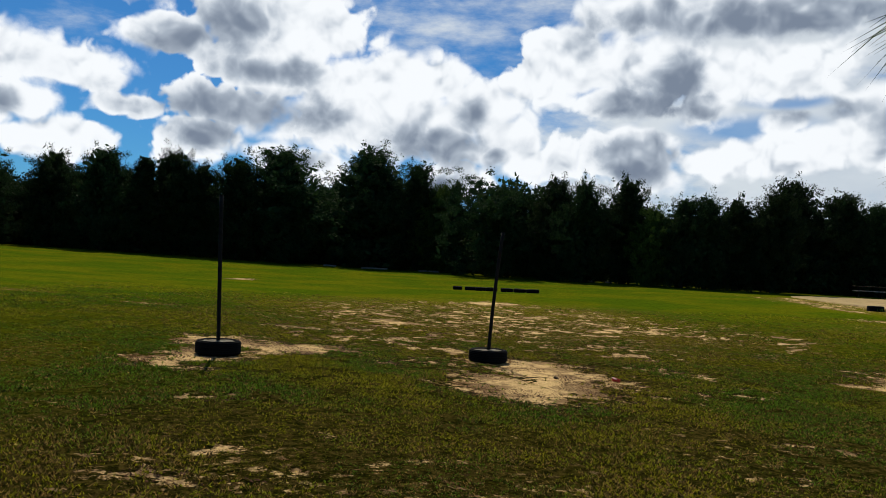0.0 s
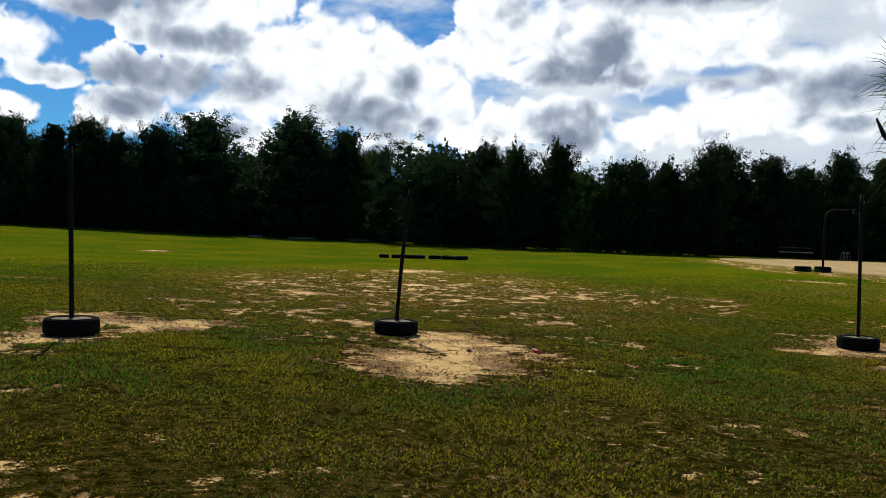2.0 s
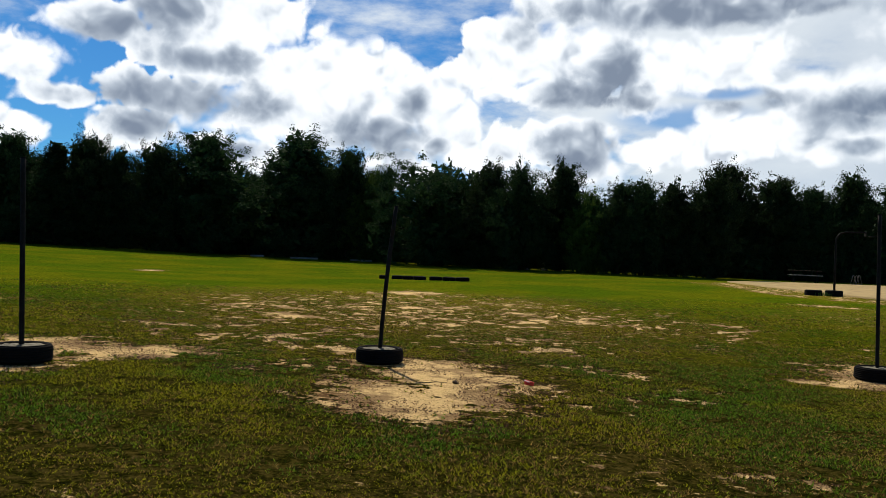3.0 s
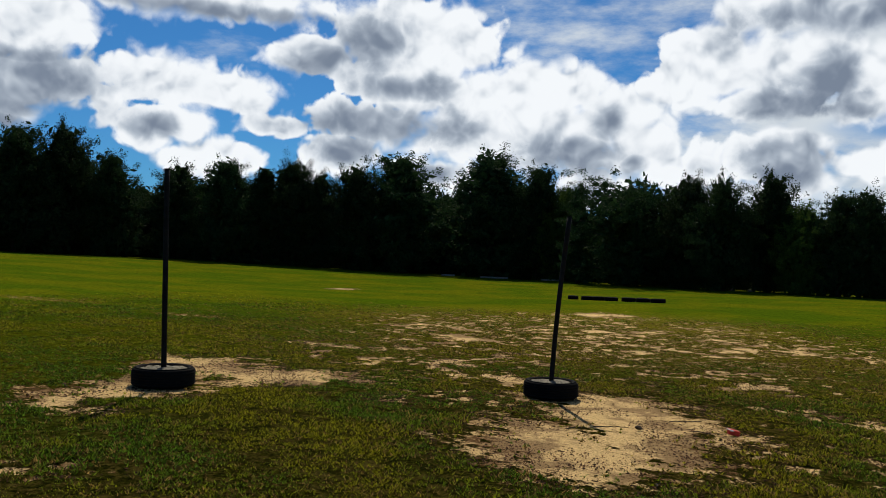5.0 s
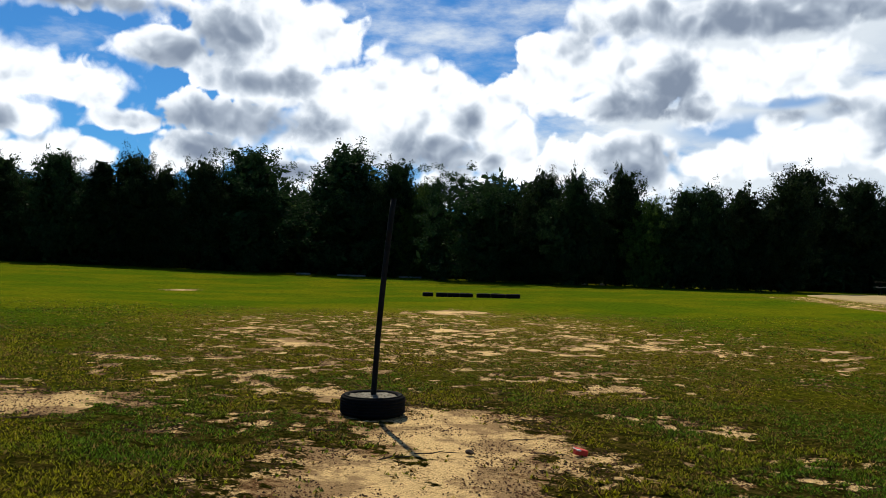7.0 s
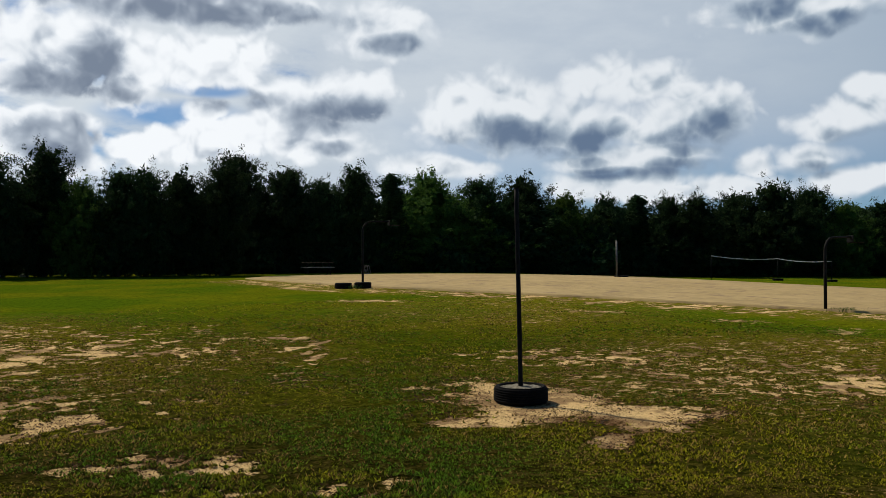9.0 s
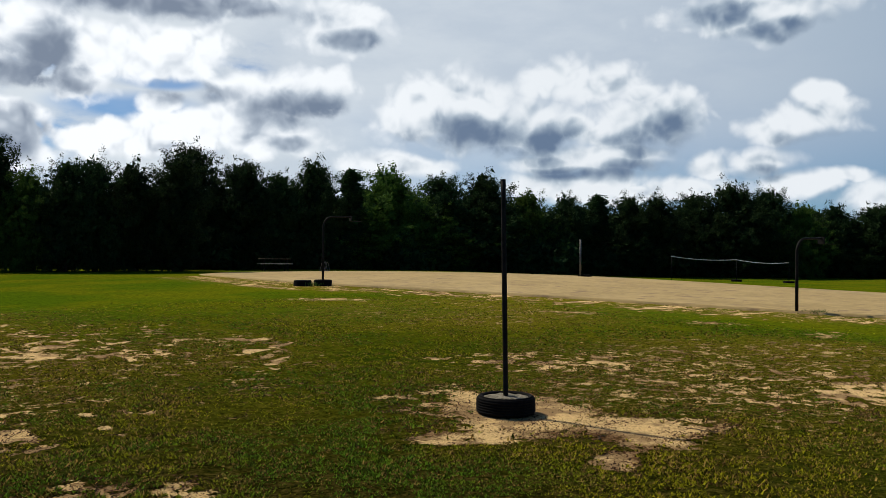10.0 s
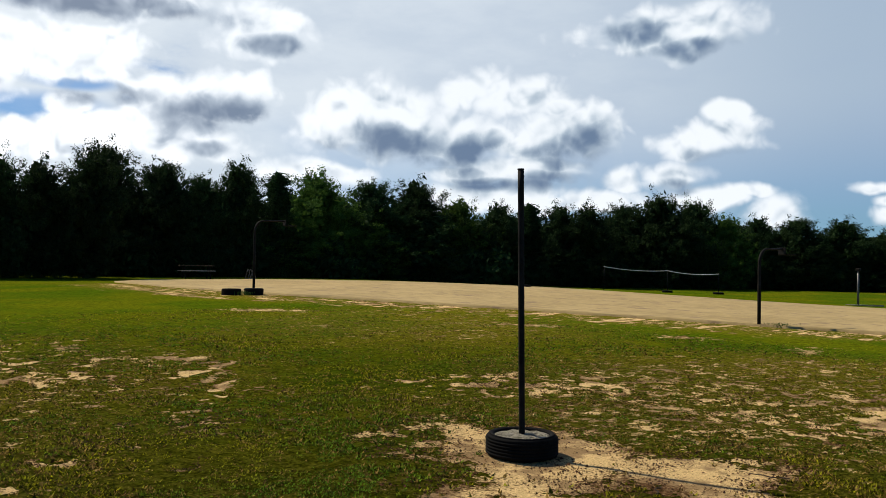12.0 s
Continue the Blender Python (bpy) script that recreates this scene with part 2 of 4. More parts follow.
def ground_material():
    m, n, b = material("turf_and_sand", 0.95)
    b.inputs["Specular IOR Level"].default_value = 0.0
    at = n.add("ShaderNodeTexCoord").outputs["Object"]
    sand = n.attribute("sand")
    dry = n.attribute("dry")
    fine, mid, broad = n.noise(at, 30.0, 6.0, 0.7), n.noise(at, 3.5, 5.0, 0.65), n.noise(at, 0.22, 3.0)
    tuft = n.noise(at, 9.0, 5.0, 0.7)
    # grass tone, with dark gaps and highlights on the tufts put into the colour
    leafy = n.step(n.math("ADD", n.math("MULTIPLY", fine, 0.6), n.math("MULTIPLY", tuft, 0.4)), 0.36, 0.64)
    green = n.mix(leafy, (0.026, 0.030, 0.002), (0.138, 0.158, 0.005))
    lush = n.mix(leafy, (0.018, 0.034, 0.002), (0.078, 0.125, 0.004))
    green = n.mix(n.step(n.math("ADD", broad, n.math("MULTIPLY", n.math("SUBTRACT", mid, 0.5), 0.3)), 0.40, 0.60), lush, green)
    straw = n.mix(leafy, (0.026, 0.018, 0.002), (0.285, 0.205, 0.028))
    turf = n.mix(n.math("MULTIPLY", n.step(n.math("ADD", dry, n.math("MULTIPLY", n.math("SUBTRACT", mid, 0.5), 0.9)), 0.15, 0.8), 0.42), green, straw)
    grit = n.noise(at, 60.0, 5.0, 0.75)
    bare = n.mix(n.step(grit, 0.3, 0.7), (0.40, 0.266, 0.116), (0.82, 0.585, 0.270))
    damp = n.step(n.math("ADD", n.noise(at, 1.3, 6.0, 0.65), n.math("MULTIPLY", n.math("SUBTRACT", tuft, 0.5), 0.25)), 0.46, 0.57)
    bare = n.mix(n.math("MULTIPLY", damp, 0.8), bare, (0.205, 0.128, 0.066))
    speck = n.step(n.math("ADD", n.noise(at, 42.0, 3.0, 0.6), n.math("MULTIPLY", n.math("SUBTRACT", mid, 0.5), 0.5)), 0.60, 0.66)
    bare = n.mix(n.math("MULTIPLY", speck, 0.85), bare, (0.045, 0.030, 0.012))
    ragged = n.math("ADD", n.math("MULTIPLY", n.math("SUBTRACT", mid, 0.5), 1.25), n.math("MULTIPLY", n.math("SUBTRACT", tuft, 0.5), 1.3))
    flecks = n.math("MULTIPLY", dry, n.step(n.noise(n.vec("MULTIPLY", at, (1.0, 1.3, 1.0)), 4.5, 7.0, 0.72), 0.50, 0.56, 0.0, 0.62))
    worn = n.math("ADD", n.math("MAXIMUM", sand, flecks), n.math("ADD", ragged, n.math("MULTIPLY", n.math("SUBTRACT", fine, 0.5), 0.5)))
    mask = n.step(worn, 0.46, 0.53)
    # brown crumbs of dead leaf gather where the turf begins
    crumbs = n.math("MULTIPLY", n.step(worn, 0.86, 0.55), n.step(n.math("ADD", n.noise(at, 24.0, 5.0, 0.7), n.math("MULTIPLY", n.math("SUBTRACT", n.noise(at, 1.6, 3.0), 0.5), 0.9)), 0.50, 0.58))
    bare = n.mix(n.math("MULTIPLY", crumbs, 0.9), bare, (0.085, 0.040, 0.016))
    # soil and dead grass under the blades, blackened for the shade between them
    shaded_thatch = n.mix(leafy, (0.006, 0.005, 0.002), n.mix(n.step(tuft, 0.4, 0.6), (0.042, 0.042, 0.004), (0.110, 0.078, 0.020)))
    turf = n.mix(n.math("MULTIPLY", n.math("POWER", n.attribute("rooted"), 1.7), 0.9), turf, shaded_thatch)
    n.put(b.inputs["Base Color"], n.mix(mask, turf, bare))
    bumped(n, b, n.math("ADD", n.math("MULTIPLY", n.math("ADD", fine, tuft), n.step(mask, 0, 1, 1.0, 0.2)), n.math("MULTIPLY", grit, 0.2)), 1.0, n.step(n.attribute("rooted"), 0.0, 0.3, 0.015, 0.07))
    return m


def leaf_material(name, dark, light, glow=0.25, sparse=1.0, lush=None):
    """Leaves: each differs a little, and some light comes through."""
    m, n, b = material(name, 0.75)
    b.inputs["Specular IOR Level"].default_value = 0.03
    pick = n.add("ShaderNodeNewGeometry").outputs["Random Per Island"]
    if lush:
        at = n.add("ShaderNodeTexCoord").outputs["Object"]
        light = n.mix(n.step(n.math("ADD", n.noise(at, 0.30, 2.0), n.math("MULTIPLY", n.noise(at, 2.2, 3.0), 0.35)), 0.58, 0.76), light, lush)
    c = n.mix(n.math("POWER", pick, sparse), dark, light)
    tone = n.add("ShaderNodeObjectInfo").outputs["Random"]
    hue = n.add("ShaderNodeHueSaturation")
    n.put(hue.inputs["Hue"], n.step(tone, 0, 1, 0.485, 0.51))
    n.put(hue.inputs["Value"], n.step(tone, 0, 1, 0.75, 1.2))
    n.put(hue.inputs["Color"], c)
    n.put(b.inputs["Base Color"], hue.outputs[0])
    t = n.add("ShaderNodeBsdfTranslucent")
    n.put(t.inputs[0], hue.outputs[0])
    mixer = n.add("ShaderNodeMixShader")
    mixer.inputs[0].default_value = glow
    n.put(mixer.inputs[1], b.outputs[0])
    n.put(mixer.inputs[2], t.outputs[0])
    n.put(m.node_tree.nodes["Material Output"].inputs[0], mixer.outputs[0])
    return m


GROUND = ground_material()
COURT = grained("worn_sandy_concrete", (0.25, 0.181, 0.078), (0.385, 0.286, 0.130), 3.0, 0.9, spots=(0.21, 0.145, 0.08), relief=0.25, depth=0.02)
RUBBER = grained("old_tyre_rubber", (0.004, 0.004, 0.004), (0.011, 0.0105, 0.010), 30.0, 0.9, relief=0.2, depth=0.004, shine=0.05)
CONCRETE = grained("rough_concrete_fill", (0.07, 0.063, 0.045), (0.30, 0.272, 0.21), 38.0, 0.95, relief=1.0, depth=0.04, spots=(0.045, 0.045, 0.022))
STEEL = grained("weathered_dark_steel", (0.008, 0.007, 0.006), (0.022, 0.020, 0.018), 14.0, 0.7, 0.05, relief=0.1, depth=0.003, spots=(0.022, 0.013, 0.008), shine=0.05)
PALE_STEEL = grained("grey_galvanised_steel", (0.07, 0.07, 0.068), (0.16, 0.16, 0.15), 12.0, 0.5, 0.3, relief=0.1, depth=0.003)
WEATHERED = grained("weathered_wood", (0.12, 0.10, 0.08), (0.30, 0.27, 0.23), 9.0, 0.85, relief=0.4, depth=0.006)
BARK = grained("bark", (0.018, 0.014, 0.010), (0.060, 0.048, 0.036), 7.0, 0.95, relief=0.8, depth=0.04)
LEAF = leaf_material("broad_leaves", (0.008, 0.020, 0.007), (0.032, 0.062, 0.020), 0.22)
BLACKENED = grained("blackened_steel", (0.008, 0.008, 0.008), (0.018, 0.017, 0.016), 10.0, 0.9, relief=0.1, depth=0.003)
LEAF_FRESH = leaf_material("fresh_leaves", (0.024, 0.054, 0.010), (0.075, 0.140, 0.024), 0.28)
NEEDLE = leaf_material("pine_needles", (0.030, 0.050, 0.015), (0.080, 0.110, 0.035), 0.2)
BLADE = leaf_material("grass_blades", (0.012, 0.017, 0.001), (0.375, 0.345, 0.012), 0.4, 1.7, (0.140, 0.255, 0.014))
STRAW = leaf_material("dry_grass_blades", (0.030, 0.020, 0.003), (0.50, 0.35, 0.080), 0.3, 1.7)
WHITE = grained("white_paint", (0.62, 0.62, 0.60), (0.80, 0.80, 0.78), 12.0, 0.6, relief=0.1, depth=0.002)
CORD = grained("pale_net_cord", (0.45, 0.45, 0.43), (0.7, 0.7, 0.68), 20.0, 0.8, relief=0.1, depth=0.002)
RED = grained("red_printed_card", (0.45, 0.03, 0.02), (0.62, 0.06, 0.04), 20.0, 0.5, relief=0.1, depth=0.002)
CRUMB = leaf_material("dead_leaf_crumbs", (0.012, 0.007, 0.004), (0.130, 0.062, 0.028), 0.1, 1.6)
TWIG = grained("dead_twig", (0.03, 0.022, 0.015), (0.09, 0.065, 0.04), 20.0, 0.9, relief=0.3, depth=0.003)


# ---- mesh helpers ----
def part(name, bm, mat, parent=None, label="", smooth=False):
    """Links a bmesh as one mesh object, under a thing or under a part."""
    me = bpy.data.meshes.new(name)
    bm.to_mesh(me)
    bm.free()
    me.materials.append(mat)
    if smooth:
        me.shade_smooth()
    ob = new(name, me)
    ob.parent = parent
    return tagged(ob, label)


def mesh_of(name, verts, faces, mat, parent=None, label=""):
    me = bpy.data.meshes.new(name)
    verts, faces = np.asarray(verts, dtype=np.float32), np.asarray([list(f) for f in faces] if isinstance(faces, list) else faces, dtype=np.int32)
    k = faces.shape[1]
    me.vertices.add(len(verts))
    me.vertices.foreach_set("co", verts.ravel())
    me.loops.add(faces.size)
    me.loops.foreach_set("vertex_index", faces.ravel())
    me.polygons.add(len(faces))
    me.polygons.foreach_set("loop_start", np.arange(0, faces.size, k, dtype=np.int32))
    me.update(calc_edges=True)
    me.materials.append(mat)
    ob = new(name, me)
    ob.parent = parent
    return tagged(ob, label)


def empty(name, x, y, z, turn=0.0):
    ob = new(name)
    ob.empty_display_size = 0.1
    ob.matrix_basis = pose(x, y, z, 0, 0, turn)
    return ob


def tube(bm, points, radii, sides=10, cap=True):
    """A round bar along points, with a radius at each."""
    rings = []
    points = [Vector([float(c) for c in p]) for p in points]
    up = Vector((0.3, 0.2, 0.93))
    for i, p in enumerate(points):
        d = (points[min(i + 1, len(points) - 1)] - points[max(i - 1, 0)]).normalized()
        s = d.cross(up)
        if s.length < 0.1:
            s = d.cross(Vector((1, 0, 0)))
        s.normalize()
        u = s.cross(d)
        r = float(radii[i] if isinstance(radii, (list, tuple)) else radii)
        rings.append([bm.verts.new(p + r * (math.cos(2 * math.pi * k / sides) * s + math.sin(2 * math.pi * k / sides) * u)) for k in range(sides)])
    for a, b in zip(rings, rings[1:]):
        for k in range(sides):
            bm.faces.new((a[k], a[(k + 1) % sides], b[(k + 1) % sides], b[k]))
    if cap:
        bm.faces.new(rings[0][::-1])
        bm.faces.new(rings[-1])
    bmesh.ops.recalc_face_normals(bm, faces=bm.faces)


def block(bm, size, at=(0, 0, 0), turn=(0, 0, 0), bevel=0.006):
    made = bmesh.ops.create_cube(bm, size=1.0, matrix=pose(*at, *turn) @ Matrix.Diagonal((*size, 1)))
    if bevel:
        edges = list({e for v in made["verts"] for e in v.link_edges})
        bmesh.ops.bevel(bm, geom=edges, offset=bevel, segments=1, affect="EDGES")


def lathe(bm, profile, sides=40, closed=True):
    """Turns a profile of (radius, height) about the upright axis; closed: the profile is a loop."""
    rings = [[bm.verts.new((r * math.cos(2 * math.pi * k / sides), r * math.sin(2 * math.pi * k / sides), z)) for k in range(sides)] for r, z in profile]
    for a, b in zip(rings, rings[1:] + rings[:1] if closed else rings[1:]):
        for k in range(sides):
            bm.faces.new((a[k], a[(k + 1) % sides], b[(k + 1) % sides], b[k]))
    bmesh.ops.recalc_face_normals(bm, faces=bm.faces)


def hash_noise(x, y, seed):
    """Smooth random values over the plan, 0 to 1."""
    xi, yi = np.floor(x), np.floor(y)
    fx, fy = x - xi, y - yi
    fx, fy = fx * fx * (3 - 2 * fx), fy * fy * (3 - 2 * fy)

    def h(a, b):
        q = np.sin(a * 127.1 + b * 311.7 + seed * 74.7) * 43758.5453
        return q - np.floor(q)

    return (h(xi, yi) * (1 - fx) + h(xi + 1, yi) * fx) * (1 - fy) + (h(xi, yi + 1) * (1 - fx) + h(xi + 1, yi + 1) * fx) * fy


def fractal(x, y, scale, seed, octaves=4):
    total, size, weight = 0.0, 0.0, 1.0
    for k in range(octaves):
        total = total + weight * hash_noise(x * scale * 2 ** k, y * scale * 2 ** k, seed + k)
        size += weight
        weight *= 0.55
    return total / size


# ---- the lie of the land: x, y and height of a few places ----
LEVELS = np.array([
    (0, 0, 0.06), (1.4, 5.5, 0.0), (2.4, 10, -0.04), (-3.42, 11.75, 0.13), (0.57, 13.5, 0.0), (8.35, 14.75, -0.19), (-0.2, 43, 0.12), (4, 40.6, 0.22),
    (-11.9, 44.3, 0.12), (18.7, 35, 0.38), (24.4, 19.3, 0.0), (34.6, 35.6, 0.48), (52.9, 42.4, -0.15), (46.8, 23.5, -0.2), (23, 52, 0.5), (12, 22, 0.05),
    (-8, 74, 0.50), (12, 60, 0.52), (40, 53, 0.45), (62, 45, -0.15), (72, 33, -0.2), (-37, 69, 1.08), (-53, 56, 1.45), (-57, 50, 2.15),
    (-30, 10, 0.7), (-8, -12, 0.15), (30, -10, -0.3), (90, 0, -0.4), (-90, 20, 2.0), (0, 130, 0.6), (100, 90, 0.0), (-100, 110, 1.5), (0, -90, 0.0)])


def spread(r2):
    return r2 * np.log(np.maximum(r2, 1e-9))


def fit_levels():
    p, z = LEVELS[:, :2] / 50, LEVELS[:, 2]
    k = len(p)
    a = np.zeros((k + 3, k + 3))
    a[:k, :k] = spread(((p[:, None] - p[None]) ** 2).sum(-1)) + np.eye(k) * 1e-3
    a[:k, k], a[:k, k + 1:] = 1, p
    a[k, :k], a[k + 1:, :k] = 1, p.T
    return np.linalg.solve(a, np.concatenate([z, np.zeros(3)]))


LEVEL_WEIGHTS = fit_levels()


def level(x, y):
    """Height of the ground."""
    x, y = np.asarray(x, float), np.asarray(y, float)
    r = np.hypot(x, y - 20)
    k = np.minimum(1.0, 105.0 / np.maximum(r, 1e-6))
    q = np.stack([x * k, 20 + (y - 20) * k], -1) / 50
    d2 = ((q[..., None, :] - LEVELS[:, :2] / 50) ** 2).sum(-1)
    w = LEVEL_WEIGHTS
    return spread(d2) @ w[:-3] + w[-3] + q @ w[-2:]


def ground_at(x, y):
    return float(level(x, y))


# ---- the court's outline: its near and its far edge ----
COURT_NEAR = [(30, 2), (27, 11), (24.75, 18.0), (22.7, 23.5), (20.9, 28.5), (19.3, 34.0), (18.8, 37), (18.9, 42), (19.8, 48.5)]
COURT_FAR = [(47, 5), (44, 15), (41, 24), (39.5, 30), (38.0, 36), (37.4, 40), (35.5, 45), (30, 49.5), (23, 51.5)]


def along(line, u):
    line = np.array(line, float)
    s = np.concatenate([[0], np.cumsum(np.hypot(*np.diff(line, axis=0).T))])
    return np.stack([np.interp(np.asarray(u) * s[-1], s, line[:, 0]), np.interp(np.asarray(u) * s[-1], s, line[:, 1])], -1)


# Bare sandy places: x, y, half sizes, turn in degrees, strength.
BARE = [
    (-3.5, 11.4, 0.65, 1.1, 10, 1.0), (-2.7, 13.1, 0.75, 1.3, -35, 0.95), (-3.7, 13.4, 0.8, 0.9, 0, 0.9), (1.15, 10.8, 1.25, 1.35, -10, 1.0), (1.55, 12.75, 0.95, 1.7, 14, 1.0), (0.75, 13.6, 0.5, 0.7, 0, 0.9), (0.1, 10.7, 0.6, 0.9, 0, 0.45),
    (8.2, 15.0, 0.95, 1.4, -20, 1.0), (8.6, 13.4, 0.9, 0.8, -35, 1.0), (7.2, 14.3, 0.4, 0.4, 20, 0.85), (7.7, 12.4, 0.45, 0.3, 40, 0.8), (-1.6, 20.2, 0.5, 0.6, 0, 0.9), (1.3, 30.2, 0.9, 1.2, 0, 0.85), (-11.3, 43.0, 0.5, 1.6, -20, 0.9),
    (15.0, 29.0, 1.4, 0.7, -25, 0.55), (18.2, 22.6, 1.0, 0.5, -20, 0.6), (19.4, 18.8, 0.9, 0.5, -20, 0.6), (19.6, 16.3, 1.1, 0.5, -20, 0.55)]
BARE_THIN = [
    (11.4, 17.0, 1.9, 1.1, -30, 0.86), (12.6, 13.5, 2.2, 1.5, -30, 0.86), (7.6, 20.6, 1.5, 2.9, -10, 0.82), (5.8, 23.8, 1.6, 1.4, 0, 0.88), (3.7, 13.6, 0.5, 0.7, 0, 0.82), (3.6, 14.0, 0.7, 0.6, 0, 0.62), (-1.95, 6.4, 0.35, 0.3, 0, 0.65),
    (-1.25, 6.0, 0.4, 0.3, 0, 0.7), (-2.0, 5.5, 0.4, 0.25, 0, 0.6), (2.7, 6.8, 0.6, 0.25, 0, 0.62), (3.75, 8.2, 0.4, 0.25, 0, 0.6), (4.3, 22.5, 4.2, 3.0, 20, 0.75),
    (0.5, 23.5, 5.0, 6.0, 0, 0.86), (-1.0, 16.2, 2.8, 1.9, 0, 0.88), (-0.9, 14.0, 1.3, 1.6, 0, 0.86), (3.3, 12.2, 0.7, 1.7, -10, 0.74), (3.0, 16.8, 2.4, 1.4, 0, 0.72), (4.0, 12.2, 1.2, 0.7, 0, 0.7), (-2.6, 8.4, 0.9, 0.4, 0, 0.6)]
# Dry, thin turf.
DRY = [
    (1.0, 23.0, 7.0, 8.0, 0, 1.0), (0.0, 4.2, 8.0, 4.0, 0, 0.68), (13.5, 14.5, 5.0, 4.5, 0, 1.0), (16.0, 24.0, 5.0, 5.0, -20, 0.7), (8.5, 13.8, 2.2, 2.6, 0, 0.6),
    (1.3, 12.2, 1.8, 2.8, 0, 0.6), (7.0, 21.0, 3.0, 3.0, 0, 0.7), (6.5, 9.0, 2.5, 2.0, 0, 0.7), (-6.5, 10.0, 2.0, 2.0, 0, 0.5), (3.0, 8.0, 2.0, 1.5, 0, 0.6), (-12.2, 18.0, 1.2, 0.6, 0, 1.0), (-12.4, 22.0, 1.6, 0.6, 0, 1.0), (-7.7, 20.5, 1.0, 0.4, 0, 1.0)]


def blobs(rows, x, y, soft):
    total = np.zeros_like(x)
    for cx, cy, a, b, turn, k in rows:
        c, s = math.cos(radians(turn)), math.sin(radians(turn))
        u, v = ((x - cx) * c + (y - cy) * s) / a, (-(x - cx) * s + (y - cy) * c) / b
        total = np.maximum(total, k * np.clip((1 + soft - np.hypot(u, v)) / (2 * soft), 0, 1))
    return total


def margin(x, y):
    """Sandy strip along the court's near edge."""
    line = along(COURT_NEAR, np.linspace(0, 1, 160))
    edge = np.interp(y, line[:, 1], line[:, 0])
    d = edge - x
    return np.where((d > -1) & (d < 5), np.clip(1.3 - np.maximum(d, 0) / 3.2, 0, 1), 0) * (y > 4) * (y < 46)


def sand_at(x, y):
    wob, wob2 = fractal(x, y, 0.9, 3, 5) - 0.5, fractal(x, y, 0.8, 9, 5) - 0.5
    s = blobs(BARE, x + 1.6 * wob, y + 1.9 * wob2, 0.55)
    thin = np.maximum(blobs(BARE_THIN, x + wob, y - wob, 0.6), 0.9 * margin(x, y))
    flecks = np.clip((0.46 * fractal(x, y, 1.9, 21, 3) + 0.32 * hash_noise(x * 7.3, y * 7.3, 24) + 0.22 * hash_noise(x * 12.7, y * 12.7, 25) - 0.502) * 13.0, 0, 1.4)
    s = np.maximum(s, thin * flecks)
    holes = np.clip((fractal(x, y, 1.9, 87, 4) - 0.61) * 6.0, 0, 0.35)
    return np.clip(s - holes, 0, 1)


def dry_at(x, y):
    d = np.maximum(blobs(DRY, x, y, 0.5), 1.0 * margin(x, y))
    return np.clip(d * (0.55 + 0.9 * fractal(x, y, 0.45, 33, 4)), 0, 1)


def rooted_at(x, y):
    """How thickly real blades stand: full beside the path, thinning out over the field."""
    u = np.clip((y - 2.0) / 8.0, 0, 1)
    away = np.hypot(x - (0.6 + 1.9 * u), y - (2 + 8 * u))
    inside = np.clip(np.minimum(np.minimum(x + 14, 21 - x), 31 - y) / 2, 0, 1)
    return np.exp(-np.maximum(away - 4.5, 0) / 6.0) * inside


def build_ground():
    def lines(lo, hi, fine, ends):
        mid = list(np.arange(lo, hi, fine))
        out, step, v = [], fine, hi
        while v < ends:
            out.append(v)
            step = min(step * 1.16, 120)
            v += step
        low, step, v = [], fine, lo - fine
        while v > -ends:
            low.append(v)
            step = min(step * 1.16, 120)
            v -= step
        return np.array(low[::-1] + mid + out)

    xs, ys = lines(-8, 19, 0.075, 1500), lines(4.5, 27, 0.075, 1500)
    gx, gy = np.meshgrid(xs, ys)
    z = level(gx, gy)
    sand, dry = sand_at(gx, gy), dry_at(gx, gy)
    z = z + 0.02 * (fractal(gx, gy, 1.3, 51, 3) - 0.5) * rooted_at(gx, gy) - 0.02 * sand
    w, h = len(xs), len(ys)
    index = np.arange(w * h).reshape(h, w)
    faces = np.stack([index[:-1, :-1], index[:-1, 1:], index[1:, 1:], index[1:, :-1]], -1).reshape(-1, 4)
    ob = mesh_of("ground", np.stack([gx, gy, z], -1).reshape(-1, 3), faces, GROUND)
    ob.data.shade_smooth()
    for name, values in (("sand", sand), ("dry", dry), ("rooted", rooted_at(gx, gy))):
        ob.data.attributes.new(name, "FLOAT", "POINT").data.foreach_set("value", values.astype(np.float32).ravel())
    tagged(ob, "patchy green playing field worn to bare sand in places", "ground", kind="structure")


build_ground()


